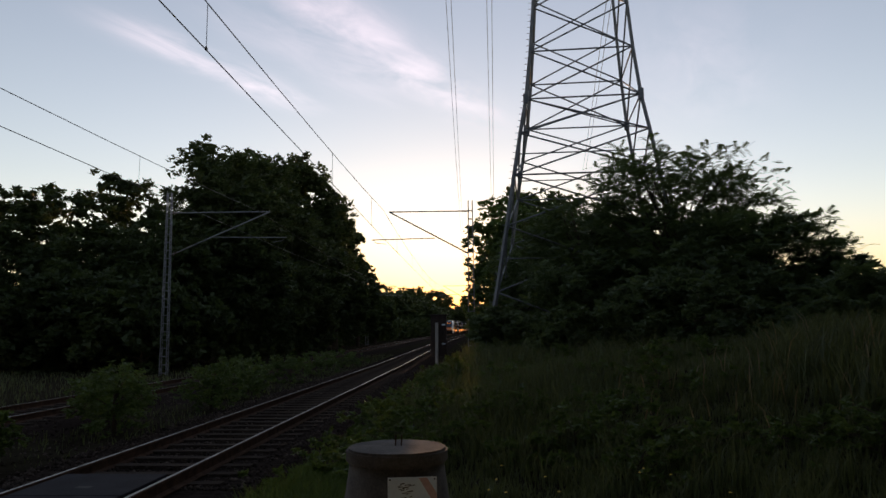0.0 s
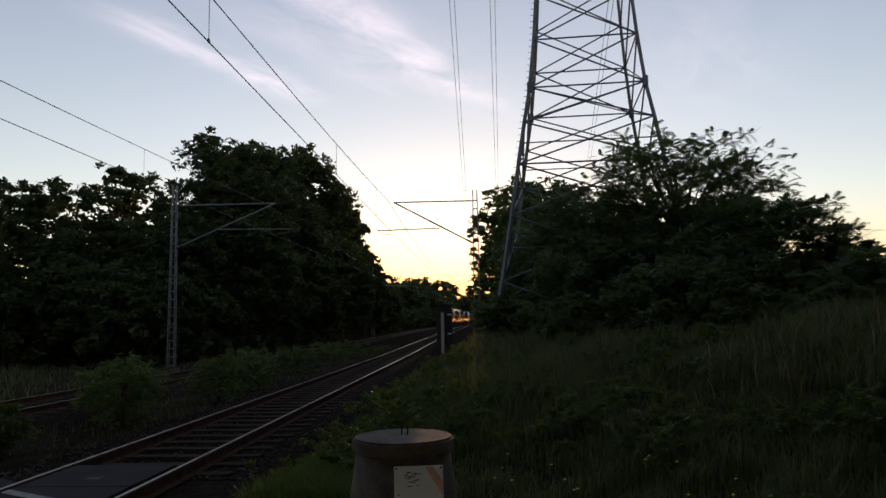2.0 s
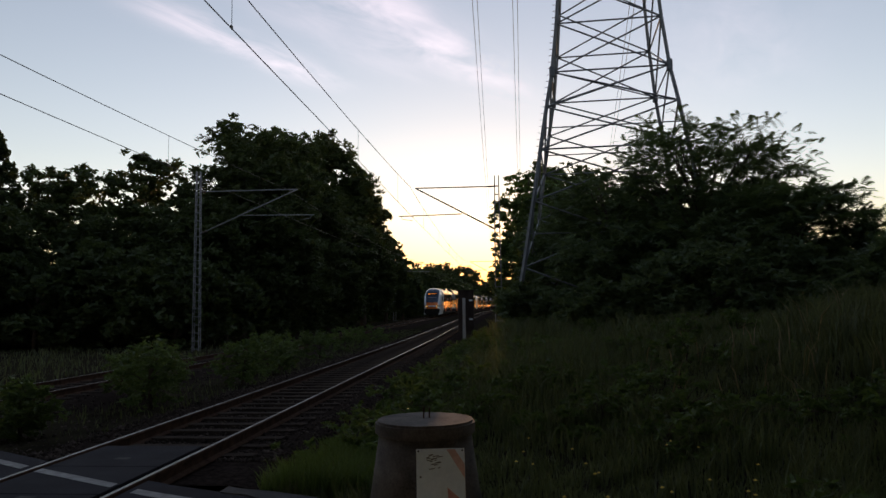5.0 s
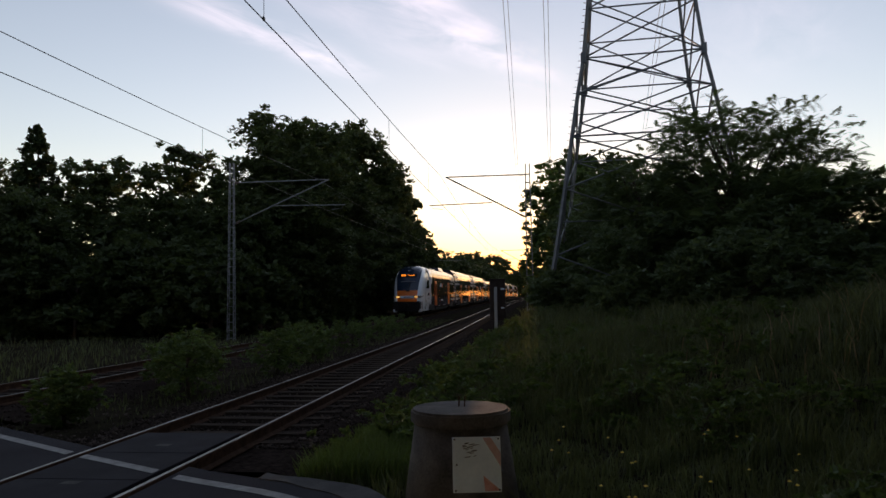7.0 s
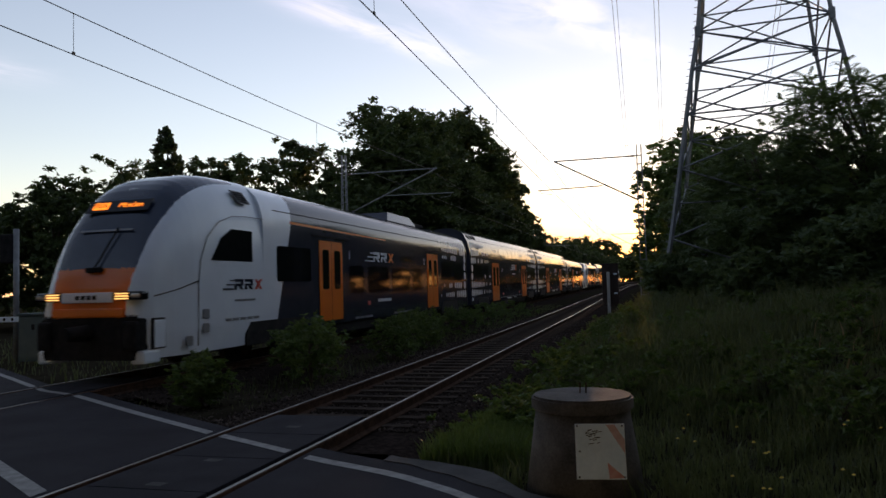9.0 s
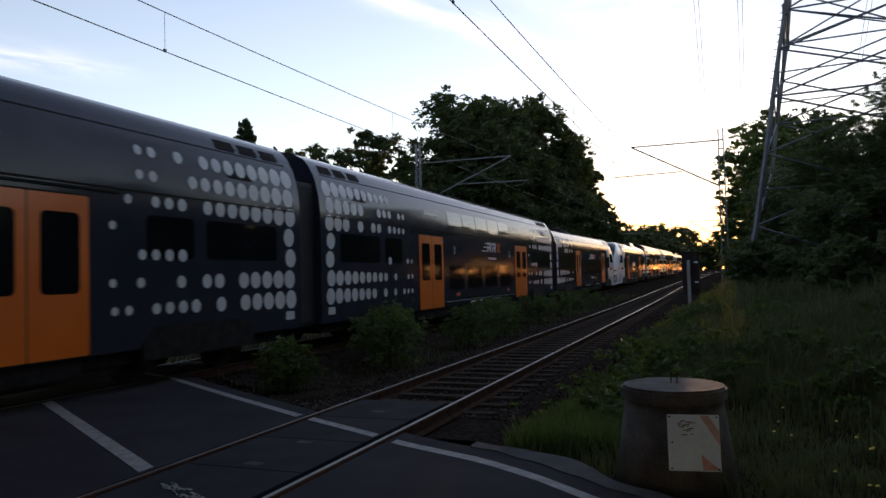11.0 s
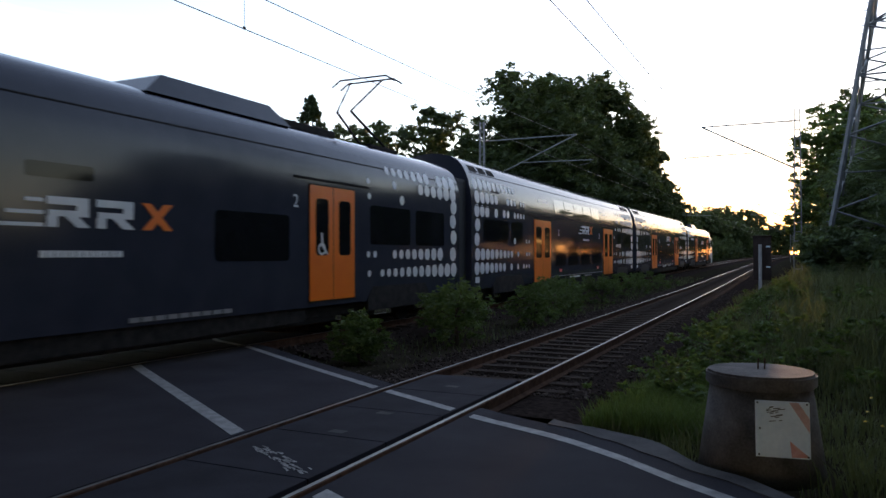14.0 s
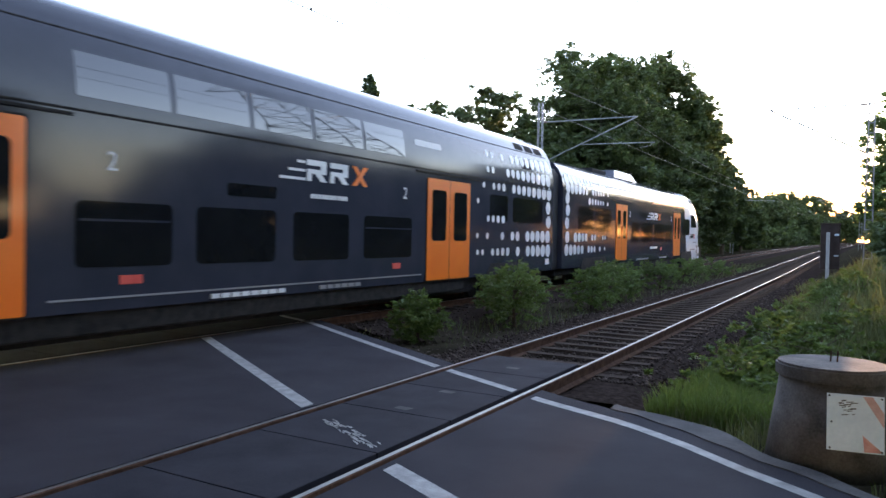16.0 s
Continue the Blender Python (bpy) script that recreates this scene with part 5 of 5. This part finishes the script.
grass("cess_weeds", (-4.4, -1.9), (11.0, 60), 2400, 0.06, 0.26, 204, lambda x, y: y > 11, M_GRASS, "thin weeds between the tracks", width=0.01)
grass("dry_stalks", (6.5, 10.5), (9.0, 13.0), 70, 0.6, 0.95, 205, lambda x, y: x > 0, M_STRAW, "tall dry grass stalks on the bank", width=0.012)
# low weeds on the bank
rg_w = random.Random(9)
for i in range(90):
    xx, yy = 2.5 + 7.5 * rg_w.random() ** 1.3, rg_w.uniform(8.0, 24)
    if (xx - 3.7) ** 2 + (yy - 6.6) ** 2 < 1.2 or yy < along(EDGE, xx) + 1.2:
        continue
    grow_tree("weed_clump", xx, yy, rg_w.uniform(0.3, 0.75), rg_w.uniform(0.4, 0.95), 400 + i, "low leafy weed clump among the grass", leaf=M_LEAF3, clumps=30, per=26, size=0.035, low=0.0, category="weed")
for i in range(12):
    xx, yy = rg_w.uniform(4.6, 8.5), rg_w.uniform(3.6, 6.2)
    if yy < along(EDGE, xx) + 0.9:
        continue
    grow_tree("weed_clump", xx, yy, rg_w.uniform(0.4, 0.7), rg_w.uniform(0.4, 0.7), 430 + i, "low leafy weed clump beside the road", leaf=M_LEAF3, clumps=30, per=30, size=0.03, low=0.0, category="weed")


def flowers():
    rg = np.random.default_rng(77)
    n = 22
    x, y = rg.uniform(4.3, 6.6, n), rg.uniform(5.6, 8.2, n)
    z = ground_z(x, y) + rg.uniform(0.3, 0.48, n)
    V, F = [], []
    for i in range(n):
        b = len(V)
        for k in range(6):
            a = k * math.pi / 3
            V.append((x[i] + 0.018 * math.cos(a), y[i] + 0.018 * math.sin(a), z[i] + 0.004 * (k % 2)))
        V.append((x[i], y[i], z[i] + 0.014))
        for k in range(6):
            F.append((b + k, b + (k + 1) % 6, b + 6))
    ob = tris_object("yellow_flowers", V, F, M_FLOWER)
    tagged(ob, "small yellow wild flowers among the roadside weeds", "flowers", kind="stuff")


flowers()


# ---- small things by the crossing ----
def build_bollard():
    ob = tagged(empty("bollard", pose(3.73, 6.6, -0.17)), "weathered conical concrete block with a flat cap", "concrete block")
    bm = bmesh.new()
    bmesh.ops.create_cone(bm, cap_ends=True, segments=40, radius1=0.51, radius2=0.395, depth=0.8, matrix=Matrix.Translation((0, 0, 0.4)))
    part("body", bm, M_CONC, ob, smooth=False)
    for p in ob.children[0].data.polygons:
        p.use_smooth = len(p.vertices) == 4
    bm = bmesh.new()
    bmesh.ops.create_cone(bm, cap_ends=True, segments=40, radius1=0.43, radius2=0.43, depth=0.12, matrix=Matrix.Translation((0, 0, 0.85)))
    bmesh.ops.bevel(bm, geom=[e for e in bm.edges if abs(e.verts[0].co.z - e.verts[1].co.z) < 0.01], offset=0.02, segments=2, affect="EDGES")
    part("cap", bm, M_CONC, ob, "concrete cap disc")
    for dx in (-0.02, 0.03):
        tube("lifting_bar", [(dx, 0.05, 0.88), (dx + 0.005, 0.05, 1.0)], 0.007, M_RAILSIDE, ob, 6)
    bm = bmesh.new()
    bmesh.ops.create_cone(bm, cap_ends=True, segments=30, radius1=0.6, radius2=0.55, depth=0.08, matrix=Matrix.Translation((0, 0, 0.02)))
    part("plinth", bm, M_CONC, ob)
    return ob


build_bollard()


def build_plate():
    m = pose(3.9, 6.115, 0.365, -8, 0, 8.5)
    ob = tagged(empty("sign_plate", m), "white reflective marker plate with red diagonal stripes", "sign")
    part("sheet", box_bm(0.385, 0.012, 0.425, bevel=0.004), M_PLATE, ob)

    def q(pts, mat, name, d=0.008):
        v = [(x, -d, z) for x, z in pts] + [(x, -0.004, z) for x, z in pts]
        n = len(pts)
        mesh_object(name, v, [tuple(range(n))] + [(k, n + k, n + (k + 1) % n, (k + 1) % n) for k in range(n)], mat, ob)

    q([(0.05, 0.205), (0.19, -0.02), (0.19, 0.09), (0.115, 0.205)], M_FADED, "faded_stripe")
    q([(0.05, -0.085), (0.185, -0.2), (0.06, -0.205)], M_RED2, "red_stripe")
    for x, z in ((-0.175, 0.195), (0.175, 0.195), (-0.16, 0.0), (-0.17, -0.195), (0.175, -0.195)):
        bm = bmesh.new()
        bmesh.ops.create_cone(bm, cap_ends=True, segments=8, radius1=0.008, radius2=0.006, depth=0.01, matrix=Matrix.Translation((x, -0.01, z)) @ Matrix.Rotation(math.pi / 2, 4, "X"))
        part("rivet", bm, M_BLACK, ob)
    rg = random.Random(3)
    for k in range(18):
        x, z = rg.uniform(-0.10, 0.0), rg.uniform(0.05, 0.16)
        w = rg.uniform(0.008, 0.025)
        q([(x - w, z), (x + w, z + 0.006), (x + w, z + 0.011), (x - w, z + 0.006)], M_BOX, "worn_print", 0.0075 + 0.0001 * k)


M_FADED = material("faded_pink_sheeting", (0.55, 0.33, 0.29), (0.66, 0.44, 0.39), scale=10, rough=0.55, bump=0)
M_RED2 = material("worn_red_sheeting", (0.62, 0.22, 0.18), (0.72, 0.42, 0.36), scale=14, rough=0.55, bump=0)
build_plate()


def build_signal_box():
    ob = tagged(empty("signal_box", pose(3.1, 27.4, 0.55)), "dark brown trackside box on a pale post", "signal box")
    part("body", box_bm(0.58, 0.36, 1.5, 0.04, 0.15, 1.02, bevel=0.03), M_BOX, ob)
    part("post", box_bm(0.11, 0.09, 1.55, -0.02, -0.16, 0.72, bevel=0.015), M_POST, ob, "pale concrete post")
    for z in (0.72, 1.42):
        part("label_plate", box_bm(0.13, 0.02, 0.05, 0.23, -0.065, z, bevel=0.005), M_PLATE, ob)
    part("roof_edge", box_bm(0.64, 0.42, 0.05, 0.04, 0.15, 1.78, bevel=0.02), M_BOX, ob)


build_signal_box()


def build_crossing_gear():
    cab = tagged(empty("control_cabinet", pose(-13.23, 18.0, -0.25, 0, 0, 20)), "grey-green metal control cabinet beside the crossing", "cabinet")
    part("body", box_bm(0.75, 0.5, 1.35, 0, 0, 0.75, bevel=0.03), M_CABINET, cab)
    part("roof", box_bm(0.83, 0.58, 0.07, 0, 0, 1.45, bevel=0.02), M_CABINET, cab)
    part("door_panel", box_bm(0.64, 0.02, 1.15, 0, -0.255, 0.78, bevel=0.008), M_CABINET, cab)
    part("lock", box_bm(0.09, 0.03, 0.16, 0.05, -0.275, 1.08, bevel=0.01), M_BLACK, cab)
    bar = tagged(empty("barrier", pose(-14.25, 18.3, -0.28)), "white barrier beam with dark round marks on a steel post", "barrier")
    tube("post", [(0, 0, 0), (0, 0, 4.1)], 0.085, M_GALV, bar, 12)
    part("beam", box_bm(2.6, 0.05, 0.16, -0.85, -0.12, 1.33, bevel=0.01), M_PLATE, bar)
    for k in range(8):
        bm = bmesh.new()
        bmesh.ops.create_cone(bm, cap_ends=True, segments=12, radius1=0.05, radius2=0.05, depth=0.01, matrix=Matrix.Translation((0.3 - 0.3 * k, -0.15, 1.33)) @ Matrix.Rotation(math.pi / 2, 4, "X"))
        part("round_mark", bm, M_BLACK, bar)
    part("signal_head", box_bm(0.5, 0.2, 0.9, -0.3, 0, 3.5, bevel=0.05), M_BLACK, bar)


build_crossing_gear()


# ---- stones, sleepers: the many pieces last ----
def build_sleepers(holder, cx, y0, count):
    v, f = sleeper_verts()
    me = bpy.data.meshes.new("sleeper")
    me.from_pydata(v, [], f)
    me.materials.append(M_SLEEPER)
    for i in range(count):
        y = y0 + 0.62 * i
        o = new("sleeper", me)
        o.parent = holder
        o.matrix_basis = pose(cx + shift(y), y, -0.24 + rise(y), 0, 0, 0.6 * math.sin(i * 2.3))


build_sleepers(track_near, NEAR_X, 9.5, 150)
build_sleepers(track_far, FAR_X, 13.6, 130)


def build_stones():
    rg = np.random.default_rng(5)
    n = 15000
    x = np.concatenate([rg.uniform(-2.3, 2.2, 9000), rg.uniform(-8.4, -2.3, 6000)])
    y = 9.2 + rg.random(n) ** 1.6 * 32
    edge = np.interp(x, [p[0] for p in EDGE], [p[1] for p in EDGE])
    ok = (y > edge + 0.55) & (np.abs(np.abs(x) - 0.75) > 0.09)
    x, y = x[ok], y[ok]
    n = len(x)
    d = np.minimum(np.abs(x), np.abs(x - FAR_X))
    z = np.interp(d, [0, 0.85, 1.55, 2.3], [-0.185, -0.165, -0.165, -0.30])
    s = rg.uniform(0.018, 0.042, n)[:, None]
    base = np.array([[1, 0, 0], [0, 1, 0], [-1, 0, 0], [0, -1, 0], [0, 0, 1.0], [0, 0, -1]])
    v = base[None] * rg.uniform(0.6, 1.3, (n, 6, 1)) + rg.normal(size=(n, 6, 3)) * 0.22
    ang = rg.uniform(0, 6.28, n)
    c, sn = np.cos(ang)[:, None], np.sin(ang)[:, None]
    vx = v[..., 0] * c - v[..., 1] * sn
    vy = v[..., 0] * sn + v[..., 1] * c
    v = np.stack([vx, vy, v[..., 2] * 0.8], -1) * s[:, None] + np.stack([x, y, z], 1)[:, None]
    tri = np.array([[0, 1, 4], [1, 2, 4], [2, 3, 4], [3, 0, 4], [1, 0, 5], [2, 1, 5], [3, 2, 5], [0, 3, 5]])
    t = (np.arange(n)[:, None, None] * 6 + tri[None]).reshape(-1, 3)
    ob = tris_object("ballast_stones", v.reshape(-1, 3), t, M_STONE)
    tagged(ob, "loose brown-grey crushed ballast stones round the sleepers", "ballast", kind="stuff")


build_stones()

motions()
